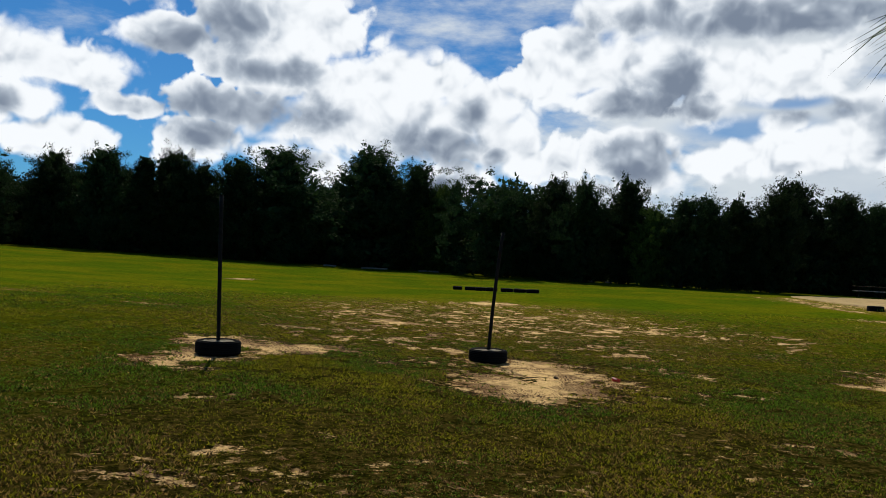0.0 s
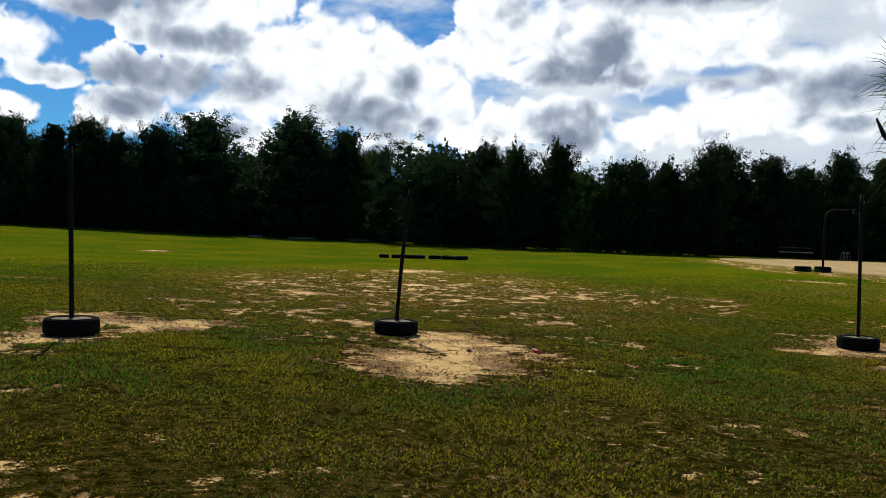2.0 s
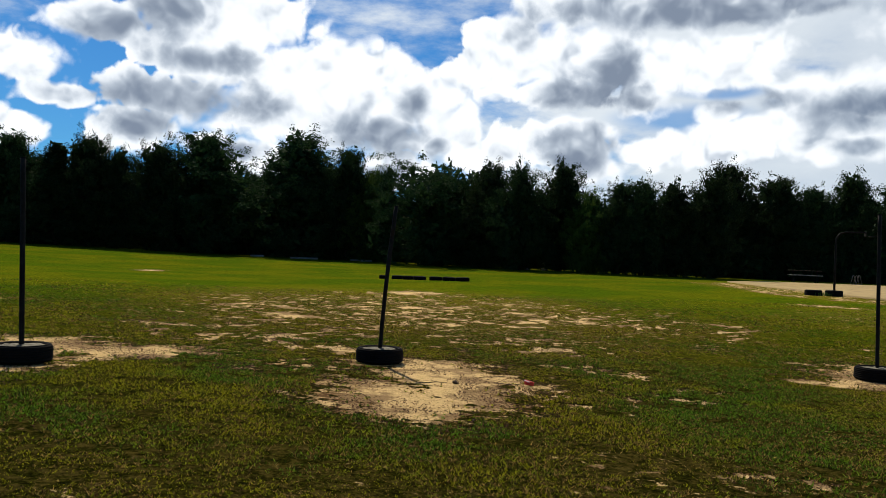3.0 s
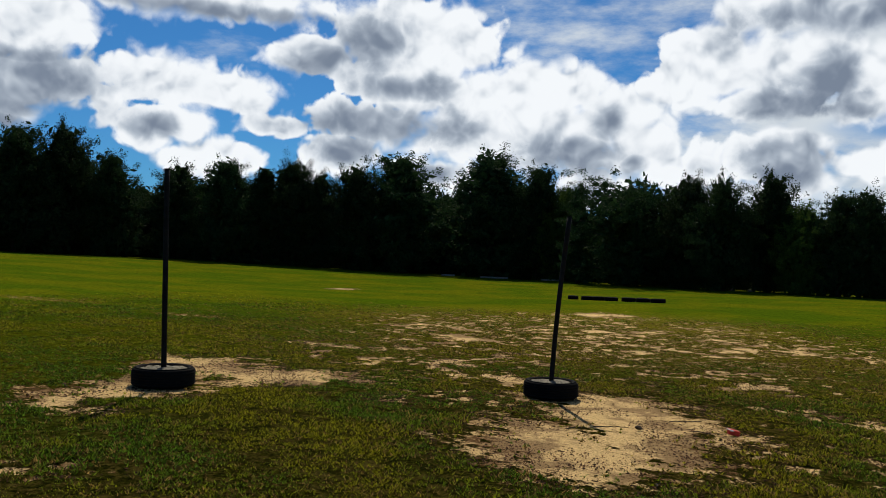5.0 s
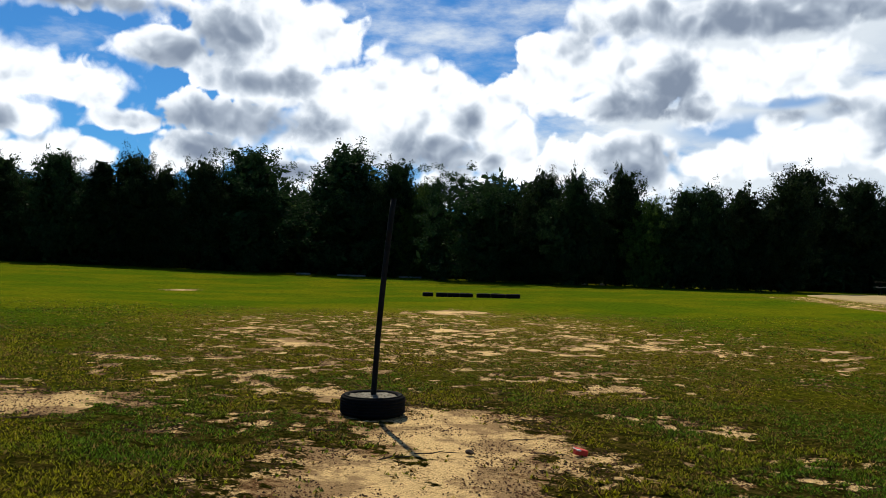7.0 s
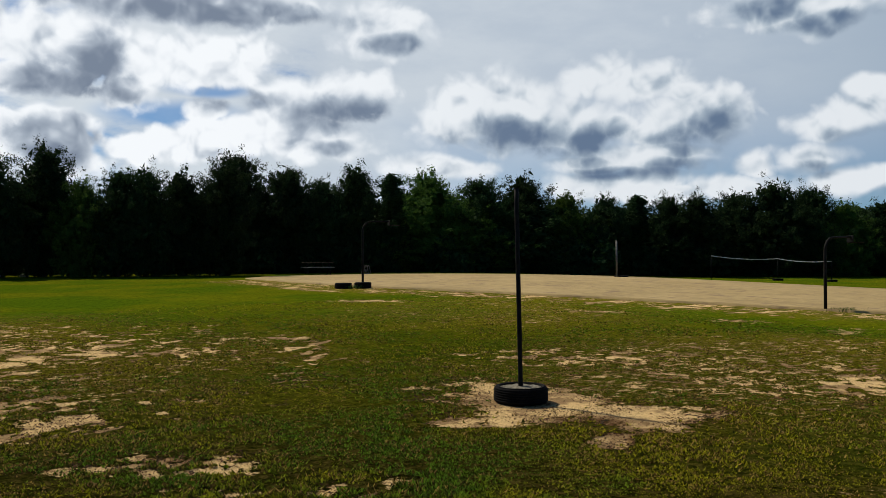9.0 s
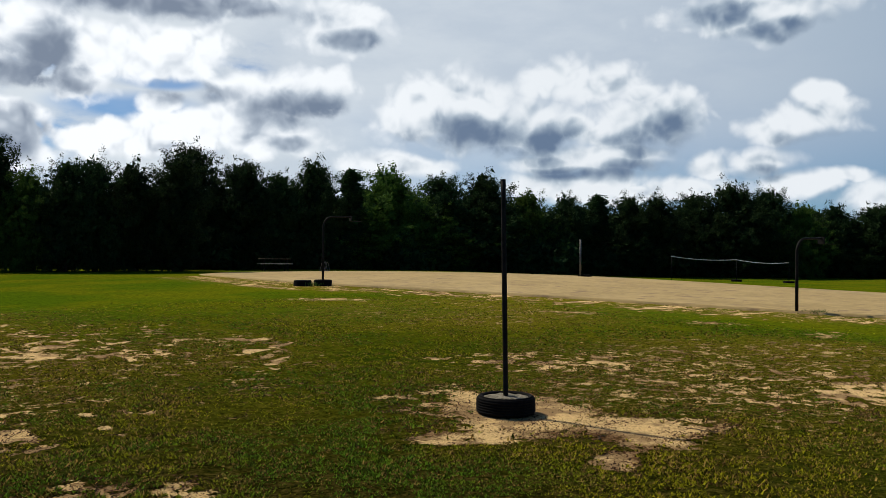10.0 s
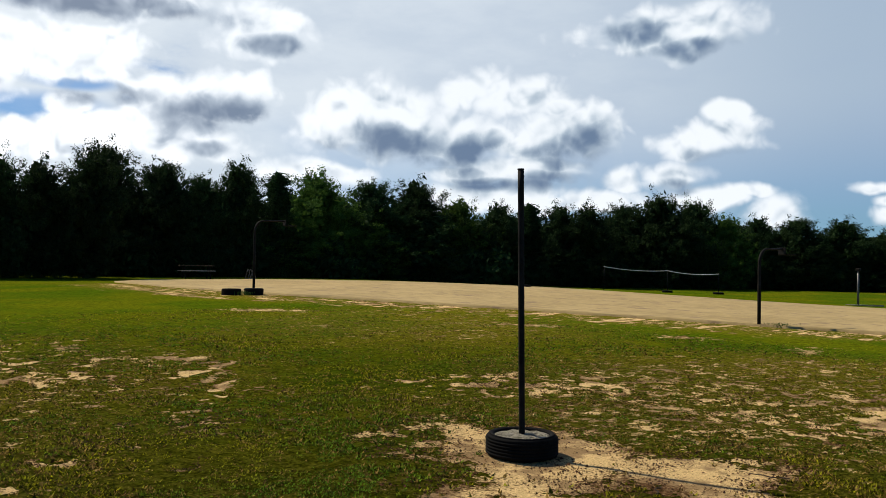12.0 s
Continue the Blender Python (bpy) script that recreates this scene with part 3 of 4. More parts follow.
def build_court():
    u, v = np.linspace(0, 1, 80), np.linspace(0, 1, 30)
    a, b = along(COURT_NEAR, u), along(COURT_FAR, u)
    wobble = 0.35 * (fractal(a[:, 0], a[:, 1], 0.8, 61, 3) - 0.5)
    a[:, 0] += wobble
    grid = a[None] * (1 - v[:, None, None]) + b[None] * v[:, None, None]
    top = np.concatenate([grid, (level(grid[..., 0], grid[..., 1]) + 0.05)[..., None]], -1)
    h, w = top.shape[:2]
    index = np.arange(w * h).reshape(h, w)
    faces = [tuple(f) for f in np.stack([index[:-1, :-1], index[:-1, 1:], index[1:, 1:], index[1:, :-1]], -1).reshape(-1, 4)]
    rim = list(index[0]) + list(index[1:, -1]) + list(index[-1, -2::-1]) + list(index[-2:0:-1, 0])
    flat = top.reshape(-1, 3)
    low = flat[rim] - np.array([0, 0, 0.2])
    base = len(flat)
    for i in range(len(rim)):
        j = (i + 1) % len(rim)
        faces.append((rim[i], base + i, base + j, rim[j]))
    ob = mesh_of("court_pavement", np.concatenate([flat, low]), faces, COURT)
    tagged(ob, "sand-strewn pale concrete ball court slab", "pavement", kind="structure")


build_court()


# ---- tetherball poles, each set in a concrete-filled tyre ----
def tyre_mesh(bm, r=0.325, w=0.2, hole=0.20):
    """A tyre lying flat: rounded shoulders, ribbed tread, hollow inside."""
    o = [(hole, 0.02), (hole + 0.03, 0.0), (r - 0.06, 0.004), (r - 0.02, 0.012), (r - 0.004, 0.03)]
    ribs = 5
    for k in range(ribs):
        a, b = 0.032 + (w - 0.064) * k / ribs, 0.032 + (w - 0.064) * (k + 1) / ribs
        o += [(r, a), (r, b - 0.010), (r - 0.009, b - 0.008), (r - 0.009, b - 0.002)]
    o += [(r - 0.004, w - 0.03), (r - 0.02, w - 0.012), (r - 0.05, w - 0.002), (hole + 0.05, w - 0.004), (hole + 0.03, w), (hole + 0.012, w - 0.006),
          (hole, w - 0.02), (hole + 0.01, w - 0.05), (r - 0.05, w - 0.07), (r - 0.05, 0.07), (hole + 0.01, 0.05)]
    lathe(bm, o, 44)


def tetherball_pole(x, y, height, lean, bow, label, r=0.325, turn=0.0):
    root = empty("tetherball_pole", x, y, ground_at(x, y) - 0.015, turn)
    bm = bmesh.new()
    tyre_mesh(bm, r, 0.205, r * 0.76)
    part("tyre", bm, RUBBER, root, "black worn car tyre lying flat", True)
    bm = bmesh.new()
    inner = r * 0.785
    lathe(bm, [(0.001, 0.02), (inner, 0.02), (inner, 0.180), (inner * 0.85, 0.188), (inner * 0.6, 0.190), (0.10, 0.194), (0.05, 0.200), (0.001, 0.202)], 36, False)
    for v in bm.verts:
        if v.co.z > 0.1:
            v.co.z += 0.020 * (noise.noise(v.co * 16) - 0.1)
    part("concrete_fill", bm, CONCRETE, root, "rough grey concrete filling the tyre", True)
    bm = bmesh.new()
    steps = 14
    line = []
    for k in range(steps + 1):
        u = k / steps
        s = bow * math.sin(math.pi * u)
        line.append((lean[0] * u + s * 0.9, lean[1] * u + s * 0.3, 0.1 + (height - 0.1) * u))
    tube(bm, line, 0.0285, 14)
    pole = part("pole", bm, STEEL, root, "dull grey steel pipe", True)
    top = Vector(line[-1])
    bm = bmesh.new()
    tube(bm, [top + Vector((0, 0, -0.004)), top + Vector((0, 0, 0.008))], 0.031, 14)
    part("cap", bm, STEEL, pole)
    bm = bmesh.new()
    ring = [top + Vector((0.028 + 0.02 * math.cos(a), 0, -0.06 + 0.02 * math.sin(a))) for a in np.linspace(0, 2 * math.pi, 11)]
    tube(bm, ring, 0.004, 6, False)
    part("eye_bolt", bm, STEEL, pole)
    return tagged(root, label, "tetherball pole", "tetherball poles on the field")


tetherball_pole(-3.42, 11.75, 2.30, (-0.07, 0.0), 0.0, "slim grey steel pole standing in a concrete-filled tyre")
tetherball_pole(0.57, 13.60, 2.16, (0.15, 0.02), -0.02, "slightly bent steel pole leaning out of its tyre base", 0.325, 0)
tetherball_pole(8.35, 14.75, 2.60, (-0.03, 0.03), 0.0, "straight grey steel pole in a tyre on bare sand", 0.33)


# ---- loose tyres half sunk in the turf ----
def loose_tyre(x, y, r, w, label, group="", tilt=0.0, sink=0.03):
    bm = bmesh.new()
    tyre_mesh(bm, r, w, r * 0.6)
    ob = part("tyre", bm, RUBBER, None, "", True)
    ob.matrix_basis = pose(x, y, ground_at(x, y) - sink, tilt, 0, random.uniform(0, 90))
    return tagged(ob, label, "tyre", group)


for u, r in ((0.05, 0.25), (0.21, 0.30), (0.335, 0.30), (0.46, 0.31), (0.64, 0.32), (0.785, 0.32), (0.93, 0.33)):
    loose_tyre(-0.2 + 4.27 * u, 43.0 - 2.4 * u, r, 0.21, "old black tyre lying flat in the grass", "row of tyres across the field", random.uniform(-3, 3))
loose_tyre(17.95, 35.25, 0.34, 0.25, "old black tyre lying beside a basketball pole", "tyres by the court")


# ---- basketball goals with curved poles ----
def basketball_goal(x, y, height, label, tyre):
    root = empty("basketball_goal", x, y, ground_at(x, y), -8.0)
    bm = bmesh.new()
    line = [(0, 0, -0.02), (0, 0, height * 0.4), (0, 0, height - 0.42)]
    for k in range(1, 9):
        a = k / 8 * math.pi / 2
        line.append((0.38 * (1 - math.cos(a)), 0, height - 0.42 + 0.40 * math.sin(a)))
    line.append((1.15, 0, height + 0.0))
    tube(bm, line, [0.046, 0.046, 0.042] + [0.038] * 5 + [0.03] * 4, 14)
    pole = part("curved_pole", bm, STEEL, root, "grey curved steel pole", True)
    bm = bmesh.new()
    block(bm, (0.02, 0.22, 0.2), (1.16, 0, height - 0.06), bevel=0.008)
    board = part("mounting_plate", bm, BLACKENED, root, "small dark steel mounting plate")
    bm = bmesh.new()
    tube(bm, [(1.42 + 0.225 * math.cos(a), 0.225 * math.sin(a), height - 0.16) for a in np.linspace(0, 2 * math.pi, 25)], 0.009, 6, False)
    tube(bm, [(1.18, 0, height - 0.16), (1.2, 0, height - 0.16)], 0.03, 6)
    part("rim", bm, STEEL, board)
    if tyre:
        bm = bmesh.new()
        tyre_mesh(bm, 0.34, 0.25, 0.2)
        t = part("tyre", bm, RUBBER, root, "black tyre round the foot of the pole", True)
        t.location = (-0.05, -0.12, -0.02)
    return tagged(root, label, "basketball goal", "basketball goals along the court")


basketball_goal(18.72, 35.04, 2.66, "grey gooseneck basketball goal standing in a tyre", True)
basketball_goal(24.40, 19.25, 2.12, "low grey gooseneck basketball goal at the court edge", False)


def clump(x, y, spread_, count, tall, mat, name, label):
    """A tuft of weeds."""
    rng = np.random.default_rng(int(x * 100 + y * 10))
    v, f = [], []
    for k in range(count):
        px, py = rng.normal(0, spread_, 2)
        a, h = rng.uniform(0, 6.28), tall * rng.uniform(0.5, 1.0)
        lx, ly = math.cos(a), math.sin(a)
        w = 0.006
        b = len(v)
        v += [(px - ly * w, py + lx * w, 0), (px + ly * w, py - lx * w, 0), (px + lx * h * 0.25 + ly * w, py + ly * h * 0.25 - lx * w, h * 0.6), (px + lx * h * 0.25 - ly * w, py + ly * h * 0.25 + lx * w, h * 0.6),
              (px + lx * h * 0.6, py + ly * h * 0.6, h)]
        f += [(b, b + 1, b + 2), (b, b + 2, b + 3), (b + 3, b + 2, b + 4)]
    ob = mesh_of(name, v, f, mat)
    ob.location = (x, y, ground_at(x, y))
    return tagged(ob, label, "weeds", kind="stuff")


clump(24.7, 18.85, 0.2, 150, 0.13, LEAF_FRESH, "weed_tuft", "dark green weeds round the foot of the pole")
clump(18.3, 35.0, 0.2, 120, 0.2, LEAF_FRESH, "weed_tuft", "green weeds growing between two tyres")


# ---- far posts ----
def post_in_tyre(x, y, height, label, tx=0.35):
    root = empty("net_post", x, y, ground_at(x, y))
    bm = bmesh.new()
    tube(bm, [(0, 0, -0.02), (0, 0, height)], 0.045, 12)
    part("post", bm, PALE_STEEL, root, "", True)
    bm = bmesh.new()
    tyre_mesh(bm, 0.36, 0.16, 0.2)
    t = part("tyre", bm, RUBBER, root, "flat black tyre", True)
    t.location = (tx, 0, -0.03)
    return tagged(root, label, "post")


post_in_tyre(34.6, 35.6, 1.95, "short pale steel post beside a tyre at the court")

VOLLEY = [(52.9, 42.4), (57.0, 39.6), (57.9, 36.1)]
tops = []
for i, (x, y) in enumerate(VOLLEY):
    root = empty("volleyball_post", x, y, ground_at(x, y))
    bm = bmesh.new()
    h = (1.80, 1.64, 1.48)[i]
    tube(bm, [(0, 0, -0.02), (0.01, 0, h * 0.5), (0.02 if i else 0.06, 0, h)], 0.025, 10)
    part("post", bm, BLACKENED if i else STEEL, root, "", True)
    if i:
        bm = bmesh.new()
        tyre_mesh(bm, 0.38, 0.16, 0.2)
        part("tyre", bm, RUBBER, root, "flat black tyre base", True)
    tagged(root, "thin dark steel volleyball net post" + (" with a tyre base" if i else ""), "net post", "volleyball net posts")
    tops.append(Vector((x, y, ground_at(x, y) + h - 0.03)))
root = empty("volleyball_net", *tops[0])
bm = bmesh.new()
line = []
for a, b in zip(tops, tops[1:]):
    for k in range(13):
        u = k / 12
        line.append(a.lerp(b, u) - tops[0] + Vector((0, 0, -0.55 * u * (1 - u))))
tube(bm, line, 0.022, 6)
part("top_cord", bm, CORD, root, "sagging white net cord")
tagged(root, "sagging white cord of a worn volleyball net", "net")

# a post with a little box, and a pale board in front of it
x, y = 46.8, 23.5
root = empty("utility_post", x, y, ground_at(x, y))
bm = bmesh.new()
tube(bm, [(0, 0, -0.02), (0, 0, 1.75)], [0.06, 0.05], 12)
part("post", bm, PALE_STEEL, root, "", True)
bm = bmesh.new()
block(bm, (0.2, 0.2, 0.16), (0, 0, 1.82), bevel=0.02)
part("box", bm, STEEL, root, "small grey box on top")
tagged(root, "short grey steel post with a small box", "post")
bm = bmesh.new()
block(bm, (1.75, 0.16, 0.07), bevel=0.01)
board = part("board", bm, WEATHERED)
board.matrix_basis = pose(x - 0.1, y - 0.35, ground_at(x, y) + 0.03, 0, 0, -58)
tagged(board, "pale board lying in the grass before a post", "board")


# ---- picnic table ----
def picnic_table(x, y, turn, k, label):
    root = empty("picnic_table", x, y, ground_at(x, y), turn)
    # tabletop takes a darker wood for its shade; seats stay pale as if sunlit
    for i in range(5):
        bm = bmesh.new()
        block(bm, (1.95 * k, 0.14 * k, 0.045 * k), (0, (i - 2) * 0.15 * k, 0.76 * k), bevel=0.008)
        part("tabletop_plank", bm, TWIG, root, "tabletop plank coloured dark as if shaded")
    for s in (-1, 1):
        for i in range(2):
            bm = bmesh.new()
            block(bm, (1.95 * k, 0.13 * k, 0.045 * k), (0, s * (0.66 + 0.07 * (2 * i - 1)) * k, 0.46 * k), bevel=0.008)
            part("seat_plank", bm, WEATHERED, root, "sunlit grey seat plank")
        for e in (-1, 1):
            bm = bmesh.new()
            tube(bm, [(e * 0.7 * k, s * 0.22 * k, 0.74 * k), (e * 0.7 * k, s * 0.62 * k, -0.02)], 0.035 * k, 8)
            part("leg", bm, STEEL, root)
    for e in (-1, 1):
        bm = bmesh.new()
        block(bm, (0.05 * k, 1.5 * k, 0.08 * k), (e * 0.74 * k, 0, 0.41 * k), bevel=0.006)
        part("crossbar", bm, STEEL, root)
    return tagged(root, label, "picnic table", "picnic tables by the trees")


picnic_table(26.9, 53.6, -20, 1.0, "weathered grey wooden picnic table under the trees")

# low bent-pipe rack beside the table
x, y = 28.2, 49.9
root = empty("bike_rack", x, y, ground_at(x, y) + 0.05, 20)
for i in range(3):
    bm = bmesh.new()
    tube(bm, [(0.24 * i - 0.24 + 0.09 * math.cos(a), 0, 0.42 + 0.12 * math.sin(a)) for a in np.linspace(math.pi, 0, 9)], 0.016, 8)
    tube(bm, [(0.24 * i - 0.33, 0, 0.42), (0.24 * i - 0.38, 0.1, -0.01)], 0.016, 8)
    tube(bm, [(0.24 * i - 0.15, 0, 0.42), (0.24 * i - 0.1, -0.1, -0.01)], 0.016, 8)
    part("hoop", bm, PALE_STEEL, root)
bm = bmesh.new()
tube(bm, [(-0.4, 0.0, 0.02), (0.4, 0.0, 0.02)], 0.016, 8)
part("bar", bm, PALE_STEEL, root)
tagged(root, "small bent steel pipe rack beside the court", "rack")


# ---- litter and small things on the sand ----
def litter():
    x, y = 2.44, 12.25
    root = empty("crushed_carton", x, y, ground_at(x, y) + 0.0, 25)
    bm = bmesh.new()
    block(bm, (0.11, 0.07, 0.05), (0, 0, 0.024), (8, 12, 0), 0.006)
    for v in bm.verts:
        v.co += 0.014 * noise.noise_vector(v.co * 22)
    part("box", bm, RED, root, "crumpled red card")
    bm = bmesh.new()
    block(bm, (0.045, 0.072, 0.012), (-0.03, 0, 0.050), (8, 12, 0), 0.003)
    part("flap", bm, WHITE, root, "white torn flap")
    tagged(root, "crushed red and white drink carton on the sand", "litter")
    x, y = 1.52, 12.06
    bm = bmesh.new()
    bmesh.ops.create_icosphere(bm, subdivisions=3, radius=0.034)
    for v in bm.verts:
        v.co *= 1 + 0.35 * noise.noise(v.co * 30)
        v.co.z *= 0.6
    ob = part("pine_cone", bm, TWIG)
    ob.matrix_basis = pose(x, y, ground_at(x, y) + 0.01, 0, 0, 30)
    tagged(ob, "dark weathered pine cone lying on bare sand", "pine cone")
    rng = random.Random(4)
    for x, y, length, turn in ((1.25, 12.0, 0.35, 10), (0.95, 11.75, 0.3, 25), (2.2, 12.2, 0.3, -12), (2.05, 12.75, 0.4, 30), (1.55, 9.9, 0.16, 70), (9.3, 12.9, 0.35, 100), (8.2, 13.3, 0.25, 20), (-2.3, 12.4, 0.3, 50),
                               (-4.2, 11.2, 0.25, 130), (0.25, 12.6, 0.28, 5)):
        bm = bmesh.new()
        line = [(length * (u - 0.5), 0.02 * rng.uniform(-1, 1), 0.008 + 0.012 * rng.random()) for u in np.linspace(0, 1, 6)]
        tube(bm, line, [0.006, 0.0055, 0.005, 0.0045, 0.004, 0.002], 6)
        ob = part("twig", bm, TWIG)
        ob.matrix_basis = pose(x, y, ground_at(x, y) - 0.012, 0, 0, turn)
        tagged(ob, "thin dry brown twig lying on the ground", "twig", "twigs on the sand")


litter()


# ---- trees ----
def leaf_pairs(rng, p, s):
    """Verts and faces of small bent leaf sprays at the places p, of the sizes s."""
    count = len(p)
    u = rng.normal(size=(count, 3))
    u /= np.linalg.norm(u, axis=1)[:, None]
    w = np.cross(u, rng.normal(size=(count, 3)))
    w /= np.linalg.norm(w, axis=1)[:, None]
    u, w = u * s, w * s * 0.55
    n = np.cross(u, w) / s * 0.35
    v = np.stack([p - u, p + w * 0.9 + n, p + u, p - w + n * 0.6], 1).reshape(-1, 3)
    b = np.arange(count)[:, None] * 4
    return v, np.concatenate([b + [0, 1, 2], b + [0, 2, 3]], 0)


def leaves(rng, centres, radii, count, size, flat=0.8):
    """Leaf sprays over the shells of a bush's lobes."""
    pick = rng.choice(len(centres), count, p=radii ** 2 / (radii ** 2).sum())
    d = rng.normal(size=(count, 3))
    d /= np.linalg.norm(d, axis=1)[:, None]
    r = radii[pick] * (0.55 + 0.5 * rng.random(count) ** 0.6)
    p = centres[pick] + d * r[:, None] * np.array([1, 1, flat]) + rng.normal(0, 0.12, (count, 3))
    return leaf_pairs(rng, p, size * rng.uniform(0.6, 1.35, count)[:, None])


def crown_reach(kind, u):
    """Half width of the crown at the share u of its height, against its greatest half width."""
    if kind == "spire":
        return 0.12 + 0.88 * max(0.0, 1 - u) ** 0.85
    if kind == "flat":
        return 0.70 + 0.30 * math.sin(math.pi * min(1, u * 0.62)) if u < 0.86 else max(0.15, 1.0 - ((u - 0.86) / 0.14) ** 2 * 0.35)
    return (0.62 + 0.38 * math.sin(math.pi * min(1.0, u * 0.95 + 0.12))) * max(0.30, 1 - max(0.0, (u - 0.42) / 0.58) ** 3.6)


def tree(seed, height, width, kind, count, size, mat, low=0.12, sprays=420):
    """A tapered trunk with limbs, and a crown of leafy sprays at the ends of its twigs, with gaps between them."""
    rng = np.random.default_rng(seed)
    width *= 1.0 if kind == "spire" else 1.18
    root = new("tree")
    bm = bmesh.new()
    lean = rng.normal(0, 0.02, 2) * height
    top = 0.88 if kind == "spire" else 0.82
    trunk = [(lean[0] * u * u + 0.05 * math.sin(5 * u + seed), lean[1] * u * u, height * top * u - 0.1 * (u == 0)) for u in np.linspace(0, 1, 9)]
    r0 = 0.021 * height
    tube(bm, trunk, [r0 * (1 - 0.88 * u) * (1.35 if u == 0 else 1) for u in np.linspace(0, 1, 9)], 9)
    # limbs carry the boughs, of uneven length
    boughs = []
    limbs = {"round": 34, "flat": 38, "spire": 30}[kind]
    for k in range(limbs):
        u = low + (0.97 - low) * (k + rng.uniform(0, 0.8)) / limbs
        a = k * 2.4 + rng.uniform(-0.4, 0.4)
        reach = width / 2 * crown_reach(kind, u) * rng.uniform(0.72, 1.06)
        rise = height * (0.03 if kind == "spire" else 0.07) * rng.uniform(0.2, 1.2)
        q = trunk[int(min(8, max(0, u * 0.9 / top * 8)))]
        z0 = height * u * 0.9
        end = (q[0] + reach * math.cos(a), q[1] + reach * math.sin(a), min(z0 + rise, height * 0.96))
        mid = (q[0] + 0.5 * reach * math.cos(a + 0.12), q[1] + 0.5 * reach * math.sin(a + 0.12), z0 + rise * 0.35)
        tube(bm, [(q[0], q[1], z0), mid, end], [r0 * 0.35 * (1.05 - u), r0 * 0.2 * (1.05 - u), 0.012], 5)
        boughs.append((q[0], q[1], z0, *end, a))
    part("trunk", bm, BARK, root, "", True)
    boughs = np.array(boughs)
    # sprays: along each bough and about its end, a few standing out of the top
    pick = rng.integers(0, len(boughs), sprays)
    along_it = rng.uniform(0.35, 1.0, sprays) ** 0.6
    centre = boughs[pick, :3] * (1 - along_it[:, None]) + boughs[pick, 3:6] * along_it[:, None]
    loose = width * (0.085 if kind != "spire" else 0.06)
    centre += rng.normal(0, loose, (sprays, 3)) * (1, 1, 0.8)
    tips = max(8, sprays // 26)
    ang, uu = rng.uniform(0, 6.283, tips), rng.uniform(0.68, 0.93, tips)
    rr = np.array([width / 2 * crown_reach(kind, min(0.97, v)) for v in uu]) * rng.uniform(0.1, 0.9, tips)
    centre[:tips] = np.stack([lean[0] + rr * np.cos(ang), lean[1] + rr * np.sin(ang), height * uu], -1)
    grow = centre - np.array([lean[0] * 0.5, lean[1] * 0.5, 0]) - np.stack([0 * pick, 0 * pick, centre[:, 2] * 0.8], -1)
    grow[:, 2] = np.abs(grow[:, 2]) * 0.8 + 0.5
    grow /= np.linalg.norm(grow, axis=1)[:, None]
    radius = rng.uniform(0.24, 0.60, sprays) * (0.75 if kind == "spire" else 1.0)
    radius[:tips] *= 0.7
    which = rng.choice(sprays, count, p=radius ** 2 / (radius ** 2).sum())
    p = centre[which] + np.clip(rng.normal(0, 0.46, (count, 3)), -0.75, 0.75) * radius[which][:, None] * (1, 1, 0.8)
    p += grow[which] * (np.clip(rng.normal(0, 0.45, count), -0.8, 0.8) * radius[which])[:, None]
    # the dark inside of the crown
    inner = count // 6
    which = rng.integers(0, len(boughs), inner)
    t = rng.uniform(0.0, 0.72, inner)[:, None]
    core = boughs[which, :3] * (1 - t) + boughs[which, 3:6] * t + rng.normal(0, width * 0.05, (inner, 3))
    p = np.concatenate([p, core])
    wide = np.concatenate([np.full(count, size), np.full(inner, size * 3.6)]) * rng.uniform(0.6, 1.35, count + inner)
    p[:, 2] *= height / np.quantile(p[:count, 2], 0.996)
    v, f = leaf_pairs(rng, p, wide[:, None])
    v[:, 2] = np.maximum(v[:, 2], 0.05)
    mesh_of("crown", v, f, mat, root)
    return root


VARIANTS = {
    "round": [tree(11 + k, 10.0, (7.0, 8.0, 6.4, 7.4)[k], "round", 25000, 0.088, LEAF, 0.04, 460) for k in range(4)],
    "fresh": [tree(31 + k, 10.0, 8.0, "round", 25000, 0.092, LEAF_FRESH, 0.02, 460) for k in range(2)],
    "flat": [tree(41, 10.0, 11.5, "flat", 36000, 0.088, LEAF, 0.08, 640)],
    "spire": [tree(51 + k, 10.0, 4.2, "spire", 12000, 0.09, LEAF, 0.04, 300) for k in range(2)],
    "deep": [tree(61 + k, 10.0, 7.2, "round", 7000, 0.17, LEAF, 0.02, 300) for k in range(3)],
}
TREE_LABELS = {"round": "tall dark green broadleaf tree at the field's edge", "fresh": "bright green broadleaf tree with low hanging leaves",
               "flat": "wide flat-topped dark green tree at the field's edge", "spire": "narrow pointed dark evergreen tree in the woods"}
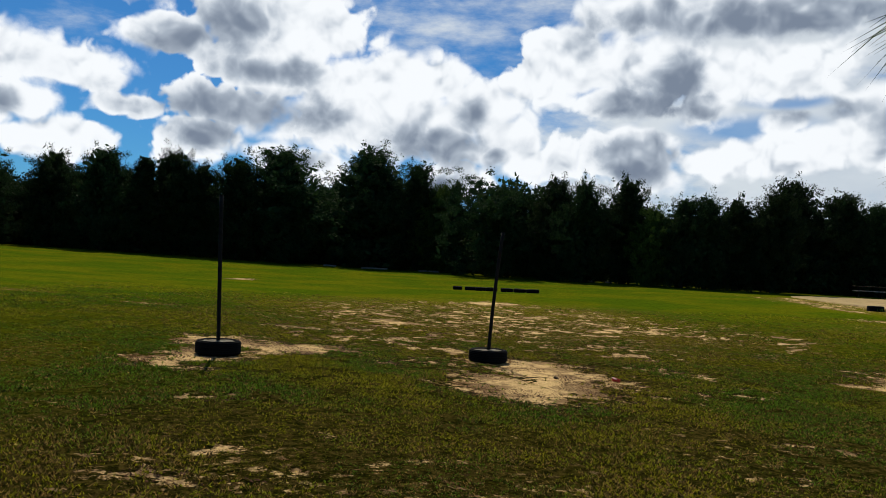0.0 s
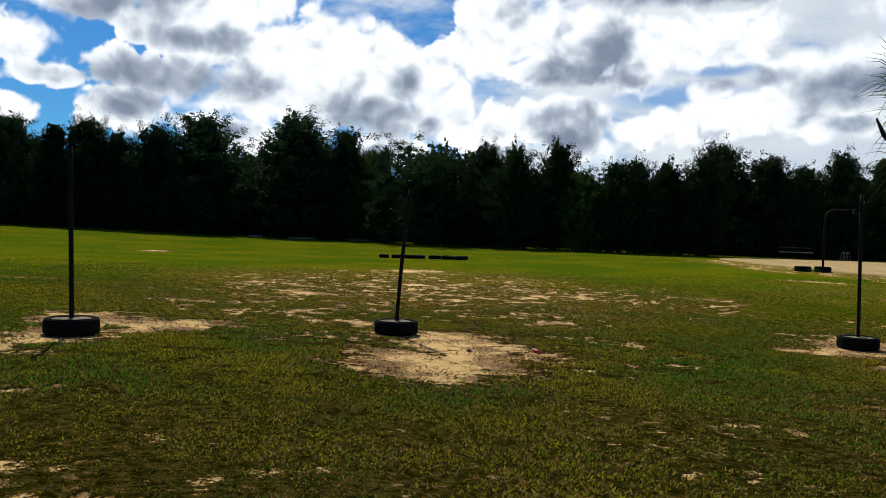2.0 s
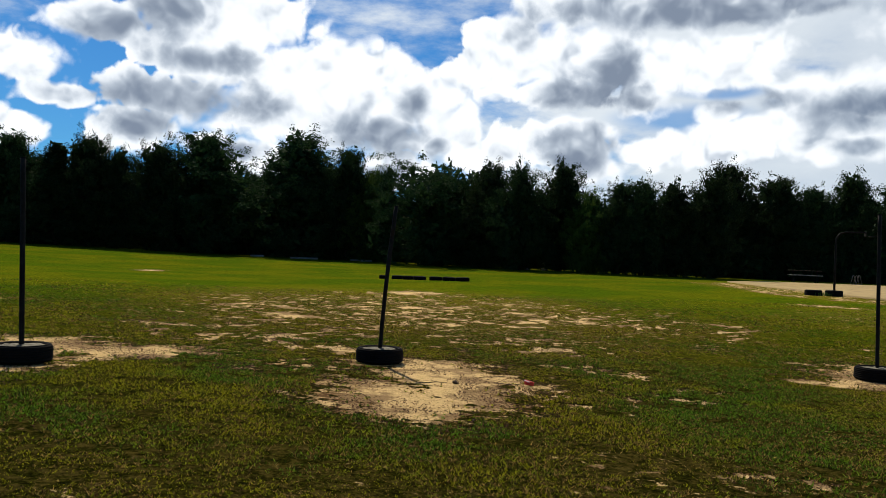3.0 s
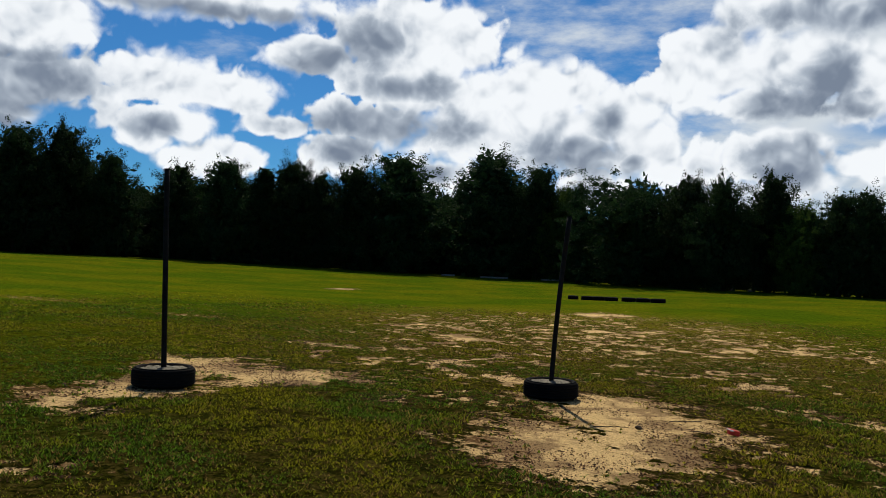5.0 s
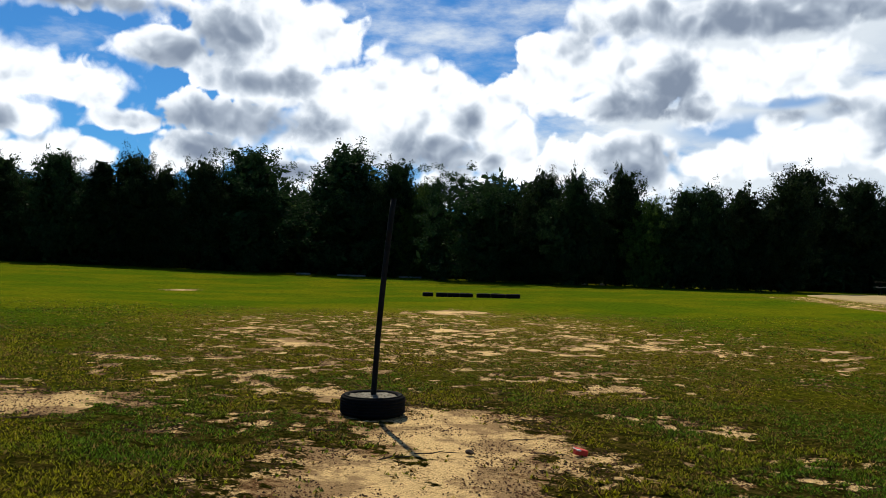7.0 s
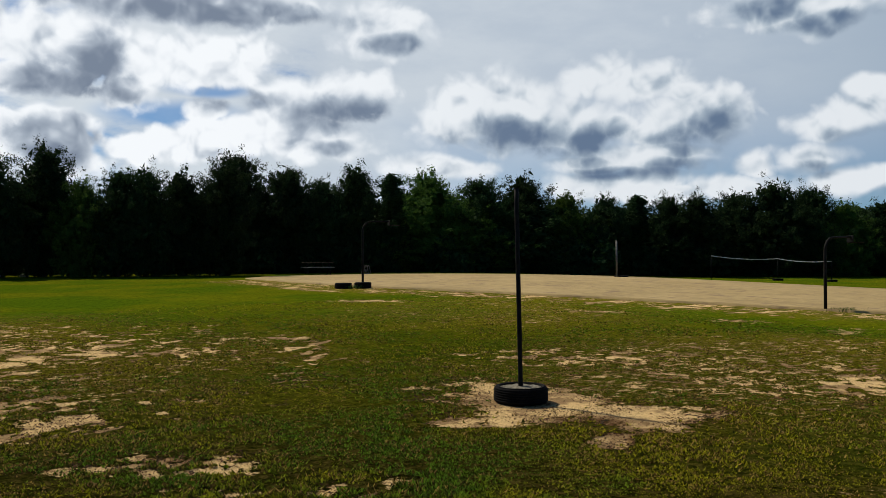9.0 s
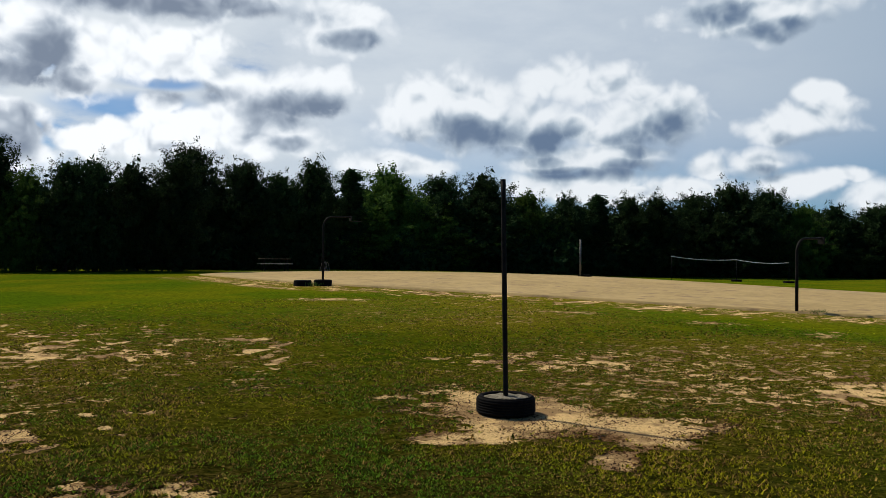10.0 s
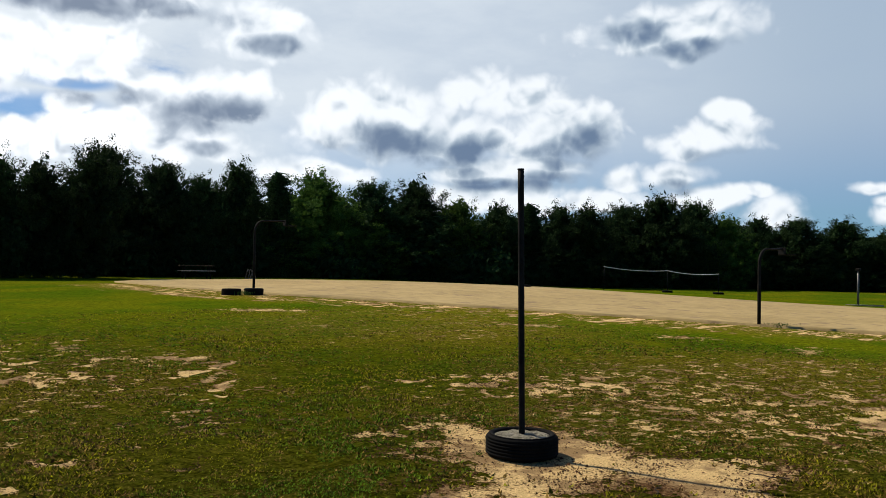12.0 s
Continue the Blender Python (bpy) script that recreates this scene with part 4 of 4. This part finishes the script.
# Eye from which a bearing is taken: bearing, height of the top (both degrees), width in degrees, kind.
EDGE_WEST = [
    (-66, 9.5, 7, "round"), (-59, 9.3, 7, "round"), (-52.5, 8.9, 6, "round"), (-47.2, 7.5, 5, "round"), (-43.3, 7.5, 4.5, "round"), (-38.8, 7.6, 4, "round"), (-36.2, 8.0, 4, "round"), (-33.2, 6.4, 3, "round"),
    (-29, 6.0, 3.2, "round"), (-26.0, 6.5, 3.4, "round"), (-23.4, 6.0, 3, "spire"), (-21.5, 6.8, 3.2, "round"), (-19.6, 6.0, 2.8, "round"), (-17.0, 6.7, 3.2, "round"), (-13.8, 7.5, 5.2, "round"),
    (-7.4, 8.1, 5.6, "round"), (-4.2, 7.1, 2.6, "round"), (-2.2, 5.8, 2.6, "fresh")]
EDGE_MIDDLE = [
    (-0.6, 5.7, 1.6, "spire"), (3.2, 6.5, 6.4, "flat"), (6.6, 6.3, 3.4, "round"), (8.6, 6.2, 2.6, "round"), (11.3, 6.5, 3.4, "round"), (13.4, 4.6, 2.6, "fresh"), (15.2, 5.2, 2.6, "round"),
    (16.7, 5.4, 2.6, "round"), (18.8, 5.2, 3.0, "round"), (21.0, 5.8, 3.0, "round")]
EDGE_EAST = [
    (23.3, 7.3, 3.8, "round"), (26.8, 6.3, 3.6, "round"), (29.2, 5.6, 3.0, "round"), (31.6, 6.5, 3.2, "round"), (34.2, 5.9, 2.8, "spire"), (36.8, 6.1, 4.8, "fresh"), (40.6, 5.6, 3.6, "round"),
    (43.5, 5.7, 3.8, "round"), (46.4, 4.5, 3.2, "fresh"), (49.2, 4.3, 3.0, "round"), (51.4, 4.2, 2.6, "spire"), (53.4, 4.2, 3.0, "round"), (55.4, 4.2, 2.8, "round"), (57.5, 4.3, 2.8, "round"),
    (59.9, 4.9, 3.2, "round"), (62.2, 4.5, 2.8, "round"), (64.2, 3.5, 2.4, "fresh"), (66.2, 3.4, 2.4, "round"), (68.6, 3.3, 3.0, "round"), (71.2, 3.2, 3.0, "round"), (74.2, 2.7, 3.0, "round"), (78, 3.0, 4, "round"), (83, 3.4, 5, "round"), (89, 3.6, 6, "round")]
EDGE_BEARING = [-70, -51, -30, -20, -7, 0, 10, 20, 30, 40, 50, 60, 70, 90]
EDGE_FAR = [72, 74, 75, 73, 70, 66, 58, 55, 56, 60, 66, 72, 78, 84]


def place_tree(kind, x, y, tall, wide, rng, label=""):
    z = ground_at(x, y)
    src = VARIANTS[kind][rng.randrange(len(VARIANTS[kind]))]
    natural = {"round": 7.2, "fresh": 8.0, "flat": 11.5, "spire": 4.2, "deep": 7.2}[kind]
    s = tall / 10.0
    sx = min(1.7, max(0.75, wide / natural / s)) * s
    ob = copy_thing(src, Matrix.LocRotScale((x, y, z - 0.05), Euler((0, 0, rng.uniform(0, 6.28))), (sx, sx, s)))
    tagged(ob, label or TREE_LABELS[kind], "tree", "trees around the field")


def woods():
    rng = random.Random(8)
    for rows, ex, ey in ((EDGE_WEST, 1.1, 4.1), (EDGE_MIDDLE, 0.3, 1.0), (EDGE_EAST, 1.8, 8.2)):
        for az, top, deg, kind in rows:
            d = float(np.interp(az, EDGE_BEARING, EDGE_FAR)) + rng.uniform(1.5, 4.0)
            x, y = ex + d * math.sin(radians(az)), ey + d * math.cos(radians(az))
            tall = 1.52 + d * math.tan(radians(top)) - ground_at(x, y)
            place_tree(kind, x, y, tall, 1.35 * d * radians(deg), rng)
    # the wood behind the first row
    for depth, gap, scale in ((8, 4.2, 0.78), (15, 4.6, 0.85), (24, 5.5, 0.9), (36, 7.0, 0.95)):
        az = -72.0
        while az < 93:
            d = float(np.interp(az, EDGE_BEARING, EDGE_FAR)) + depth + rng.uniform(-2, 2)
            allowed = float(np.interp(az, [-70, -50, -36, -31.5, -25, -12, -4, -1, 4, 11, 13.5, 23, 30, 40, 47, 60, 66, 75, 95], [8.5, 8.2, 7, 4.6, 5.6, 6.2, 6, 4.9, 5.6, 5.4, 4.0, 5.4, 5.2, 5, 3.9, 4, 3.0, 2.3, 3]))
            x, y = 1.2 + d * math.sin(radians(az)), 5 + d * math.cos(radians(az))
            tall = (1.5 + d * math.tan(radians(allowed)) - ground_at(x, y)) * scale * rng.uniform(0.85, 1.05)
            place_tree("fresh" if depth < 10 and rng.random() < 0.1 else "deep", x, y, tall, 7.0, rng, "dark green tree deep in the wood")
            az += math.degrees(gap / d)
    for rows in VARIANTS.values():
        for src in rows:
            for ob in (*src.children_recursive, src):
                bpy.data.objects.remove(ob)


woods()


def undergrowth():
    """Bushes along the wood's edge."""
    rng = random.Random(12)
    shapes = []
    for k in range(3):
        g = np.random.default_rng(70 + k)
        c = g.uniform((-1.3, -0.9, 0.2), (1.3, 0.9, 1.5), (14, 3))
        v, f = leaves(g, c, g.uniform(0.35, 0.65, 14), 1800, 0.17)
        v[:, 2] = np.abs(v[:, 2])
        shapes.append(mesh_of("bush", v, f, LEAF))
        tagged(shapes[-1], "low dark green bush at the wood's edge", "bush", "bushes along the wood")
    az = -70.0
    while az < 92:
        d = float(np.interp(az, EDGE_BEARING, EDGE_FAR)) + rng.uniform(4.5, 9.0)
        x, y = 1.2 + d * math.sin(radians(az)), 5 + d * math.cos(radians(az))
        s = rng.uniform(0.9, 1.6)
        copy_thing(rng.choice(shapes), Matrix.LocRotScale((x, y, ground_at(x, y) - 0.05), Euler((0, 0, rng.uniform(0, 6.28))), (s, s, s)))
        az += math.degrees(2.0 / d)
    for ob in shapes:
        bpy.data.objects.remove(ob)


undergrowth()


# ---- young trees beside the path ----
def pine_sapling(x, y, height, tips, seed):
    root = empty("pine_sapling", x, y, ground_at(x, y))
    rng = np.random.default_rng(seed)
    bm = bmesh.new()
    tube(bm, [(0, 0, -0.05), (0.02, 0.0, height * 0.35), (0.0, 0.03, height * 0.7), (0.03, 0.0, height)], [0.05, 0.042, 0.03, 0.015], 10)
    part("trunk", bm, BARK, root, "", True)
    for p, d in (*tips, ((0.03, 0.0, height), (0, 0, 1))):
        p, d = Vector(p), Vector(d).normalized()
        bm = bmesh.new()
        if p.z < height - 0.05:
            tube(bm, [(0.01, 0.01, p.z - 0.45), (p.x * 0.6, p.y * 0.6, p.z - 0.22), p], [0.018, 0.014, 0.011], 8)
        bud = [p, p + d * 0.10, p + d * 0.18 + Vector((0, 0, 0.03)), p + d * 0.23 + Vector((0, 0, 0.09))]
        tube(bm, bud, [0.012, 0.014, 0.013, 0.005], 8)
        part("branch", bm, BARK, root, "", True)
        v, f = [], []
        for k in range(150):
            t = rng.uniform(-0.24, 0.02)
            w = Vector(rng.normal(size=3).tolist()).normalized() * 0.95 + d * float(rng.uniform(0.1, 1.1))
            w.normalize()
            length = float(rng.uniform(0.20, 0.33))
            b = p + d * float(t)
            side = w.cross(Vector((0.2, 0.3, 0.9))).normalized() * 0.0030
            m, e = b + w * length * 0.55 - Vector((0, 0, 0.012)), b + w * length - Vector((0, 0, 0.08))
            i = len(v)
            v += [b - side, b + side, m + side, m - side, e]
            f += [(i, i + 1, i + 2), (i, i + 2, i + 3), (i + 3, i + 2, i + 4)]
        mesh_of("needle_tuft", v, f, NEEDLE, root, "long green pine needles")
    tagged(root, "young longleaf pine with long drooping needles", "tree", "young pines by the path")


pine_sapling(3.80, 5.44, 3.3, [((-0.62, 0.30, 2.50), (-0.35, 0.0, 0.95)), ((-0.58, 0.25, 2.05), (-0.8, 0.1, 0.5)), ((0.5, -0.3, 1.8), (0.5, -0.3, 0.8)), ((0.4, 0.5, 2.4), (0.4, 0.5, 0.9))], 3)
pine_sapling(2.2, 2.5, 3.2, [((-0.71, 0.12, 2.52), (-0.8, 0.1, 0.5)), ((0.5, -0.3, 2.2), (0.5, -0.3, 0.8)), ((0.4, 0.5, 1.8), (0.4, 0.5, 0.9))], 9)


def broadleaf_sapling(x, y):
    root = empty("young_tree", x, y, ground_at(x, y))
    bm = bmesh.new()
    tube(bm, [(0, 0, -0.05), (0.03, 0.02, 1.2), (0.0, 0.05, 2.6), (0.02, 0.1, 3.4)], [0.045, 0.04, 0.028, 0.01], 10)
    tube(bm, [(0, 0.05, 2.45), (-0.9, 0.5, 2.85), (-1.75, 1.0, 2.95)], [0.016, 0.012, 0.004], 7)
    part("trunk", bm, BARK, root, "", True)
    rng = np.random.default_rng(6)
    for u in (0.55, 0.68, 0.78, 0.86, 0.93, 0.97, 1.0):
        p = Vector((-1.75 * u, 0.05 + 0.95 * u, 2.6 + 0.35 * u))
        v, f = [], []
        a = float(rng.uniform(0, 6.28))
        out = Vector((math.cos(a), math.sin(a), -0.9)).normalized()
        side = out.cross(Vector((0, 0, 1))).normalized()
        fold = out.cross(side)
        for k in range(6):
            t = k / 5
            w = 0.028 * math.sin(math.pi * min(0.97, t + 0.05)) ** 0.8
            c = p + out * (0.13 * t) + fold * (0.015 * t * t)
            v += [c - side * w + fold * 0.006, c - fold * 0.004, c + side * w + fold * 0.006]
        for k in range(5):
            i = 3 * k
            f += [(i, i + 1, i + 4, i + 3), (i + 1, i + 2, i + 5, i + 4)]
        mesh_of("leaf", v, f, LEAF_FRESH, root)
    tagged(root, "young broadleaf tree with a drooping leafy branch", "tree")


broadleaf_sapling(8.1, 8.55)

# pale blocks added in place of the bright ground glimpsed beneath the trees
for az, d, length in ((-3.2, 69.0, 1.9), (-7.3, 69.5, 2.4), (-10.6, 70.5, 1.2), (10.2, 57.5, 0.5), (8.9, 58.0, 0.5)):
    x, y = 1.2 + d * math.sin(radians(az)), 5.0 + d * math.cos(radians(az))
    bm = bmesh.new()
    block(bm, (length, 0.25, 0.16), (0, 0, 0.07), bevel=0.03)
    ob = part("kerb_block", bm, WEATHERED)
    ob.matrix_basis = pose(x, y, ground_at(x, y), 0, 0, -az + random.uniform(-6, 6))
    tagged(ob, "pale low block standing in for bright ground beyond the trees", "kerb block", "kerb blocks by the wood")

# a low rail and a climbing dome at the far end of the field
az, d = radians(78.2), 76.0
x, y = 2.2 + d * math.sin(az), 9.3 + d * math.cos(az)
root = empty("low_rail", x, y, ground_at(x, y), -78.2)
bm = bmesh.new()
tube(bm, [(-3.4, 0, 0.62), (0, 0, 0.60), (4.5, 0, 0.62)], 0.045, 8)
part("rail", bm, PALE_STEEL, root, "", True)
for k in (-1.2, 1.6, 4.2):
    bm = bmesh.new()
    tube(bm, [(k, 0, -0.05), (k, 0, 0.6)], 0.07, 8)
    part("post", bm, BLACKENED, root, "", True)
tagged(root, "low grey steel rail on dark posts", "rail")
x, y = 2.2 + 79 * math.sin(radians(79.3)), 9.3 + 79 * math.cos(radians(79.3))
root = empty("climbing_dome", x, y, ground_at(x, y))
for k in range(8):
    bm = bmesh.new()
    a = k * math.pi / 4
    tube(bm, [(1.9 * math.cos(u) * math.cos(a), 1.9 * math.cos(u) * math.sin(a), 1.7 * math.sin(u) - 0.02) for u in np.linspace(0, math.pi / 2, 9)], 0.03, 7)
    part("arched_bar", bm, WHITE, root, "", True)
for u in (0.35, 0.8, 1.2):
    bm = bmesh.new()
    tube(bm, [(1.9 * math.cos(u) * math.cos(a), 1.9 * math.cos(u) * math.sin(a), 1.7 * math.sin(u)) for a in np.linspace(0, 2 * math.pi, 25)], 0.03, 7, False)
    part("ring_bar", bm, WHITE, root, "", True)
tagged(root, "white steel climbing dome on the grass", "climbing frame")

# a short dark stake far out on the field
bm = bmesh.new()
tube(bm, [(0, 0, -0.05), (0.01, 0, 0.3), (0, 0.01, 0.62)], [0.06, 0.055, 0.05], 8)
stake = part("stake", bm, TWIG)
stake.location = (-34.5, 37.9, ground_at(-34.5, 37.9))
tagged(stake, "short dark wooden stake in the grass", "stake")


# ---- grass: real blades on the stretch of field nearest the path ----
def grass():
    rng = np.random.default_rng(5)
    p = rng.uniform((-14, 2.2), (21, 31), (1300000, 2))
    p = p[rng.random(len(p)) < rooted_at(p[:, 0], p[:, 1])]
    sand, dry = sand_at(p[:, 0], p[:, 1]), dry_at(p[:, 0], p[:, 1])
    cover = fractal(p[:, 0], p[:, 1], 3.1, 93, 4)
    keep = (sand + 0.5 * (fractal(p[:, 0], p[:, 1], 3.4, 29, 4) - 0.5) + rng.normal(0, 0.08, len(p)) < 0.34) & (rng.random(len(p)) > 0.45 * dry) & (cover + rng.normal(0, 0.06, len(p)) > 0.40)
    keep |= (sand < 0.8) & (rng.random(len(p)) < 0.04)
    p, dry = p[keep], dry[keep]
    yellow = rng.random(len(p)) < 0.10 + 0.55 * dry
    tall = 0.014 + 0.040 * np.clip(fractal(p[:, 0], p[:, 1], 0.8, 77, 4) - 0.2, 0, 1) * rng.uniform(0.5, 1.6, len(p)) * (1 - 0.4 * dry)
    far = np.clip((np.hypot(p[:, 0] - 1, p[:, 1] - 5) - 4) / 10, 0, 1.6)
    for name, pick, mat, label in (("grass", ~yellow, BLADE, "short green mown grass blades"), ("dry_grass", yellow, STRAW, "short straw-coloured dry grass blades")):
        q, h, g = p[pick], tall[pick], far[pick]
        z = level(q[:, 0], q[:, 1]) - 0.005
        vs, n = [], len(q)
        for k in range(4):
            a, r = rng.uniform(0, 6.283, n), rng.uniform(0, 0.022, n) * (1 + g)
            l, w = rng.uniform(0.4, 1.5, n) * h, (0.0060 + 0.0034 * g) * rng.uniform(0.7, 1.6, n)
            bx, by = q[:, 0] + r * np.cos(a * 3), q[:, 1] + r * np.sin(a * 3)
            c, s = np.cos(a), np.sin(a)
            vs.append(np.stack([np.stack([bx - s * w, by + c * w, z], -1), np.stack([bx + s * w, by - c * w, z], -1), np.stack([bx + c * l, by + s * l, z + h * rng.uniform(0.5, 1.1, n)], -1)], 1))
        v = np.concatenate(vs).reshape(-1, 3)
        ob = mesh_of(name, v, np.arange(len(v)).reshape(-1, 3), mat)
        tagged(ob, label + " on the field", "grass", kind="stuff")


grass()


def leaf_litter():
    """Dark crumbs of bark, leaf and soil, and a few pale flakes, strewn over the bare places and thin turf."""
    rng = np.random.default_rng(15)
    for name, count, mat, lo, hi, label in (("leaf_litter", 260000, CRUMB, 0.004, 0.016, "dark crumbs of leaf and bark strewn on sand"), ("pale_litter", 900, STRAW, 0.004, 0.016, "pale dry flakes strewn over the turf")):
        p = rng.uniform((-6, 3.0), (12, 18), (count, 2))
        sand = sand_at(p[:, 0], p[:, 1])
        patch = fractal(p[:, 0], p[:, 1], 2.4, 131, 4)
        keep = (sand > 0.25) & (patch + rng.normal(0, 0.08, count) > 0.47) if name == "leaf_litter" else rng.random(count) < 0.6
        p = p[keep]
        n = len(p)
        z = level(p[:, 0], p[:, 1]) + 0.02 * (fractal(p[:, 0], p[:, 1], 1.3, 51, 3) - 0.5) * rooted_at(p[:, 0], p[:, 1]) - 0.02 * sand[keep] + (0.006 if name == "leaf_litter" else 0.03)
        a, s = rng.uniform(0, 6.283, n), rng.uniform(lo, hi, n) * rng.uniform(0.5, 1.2, n)
        c = np.stack([p[:, 0], p[:, 1], z], -1)
        u = np.stack([np.cos(a), np.sin(a), rng.uniform(-0.3, 0.3, n)], -1) * s[:, None]
        w = np.stack([-np.sin(a), np.cos(a), rng.uniform(-0.3, 0.3, n)], -1) * s[:, None] * 0.6
        up = np.zeros((n, 3))
        up[:, 2] = s * 0.7
        v = np.stack([c - u, c + w, c + u, c - w, c + up], 1).reshape(-1, 3)
        b = np.arange(n)[:, None] * 5
        f = np.concatenate([b + k for k in ([0, 1, 4], [1, 2, 4], [2, 3, 4], [3, 0, 4])])
        tagged(mesh_of(name, v, f, mat), label, "litter", kind="stuff")


leaf_litter()
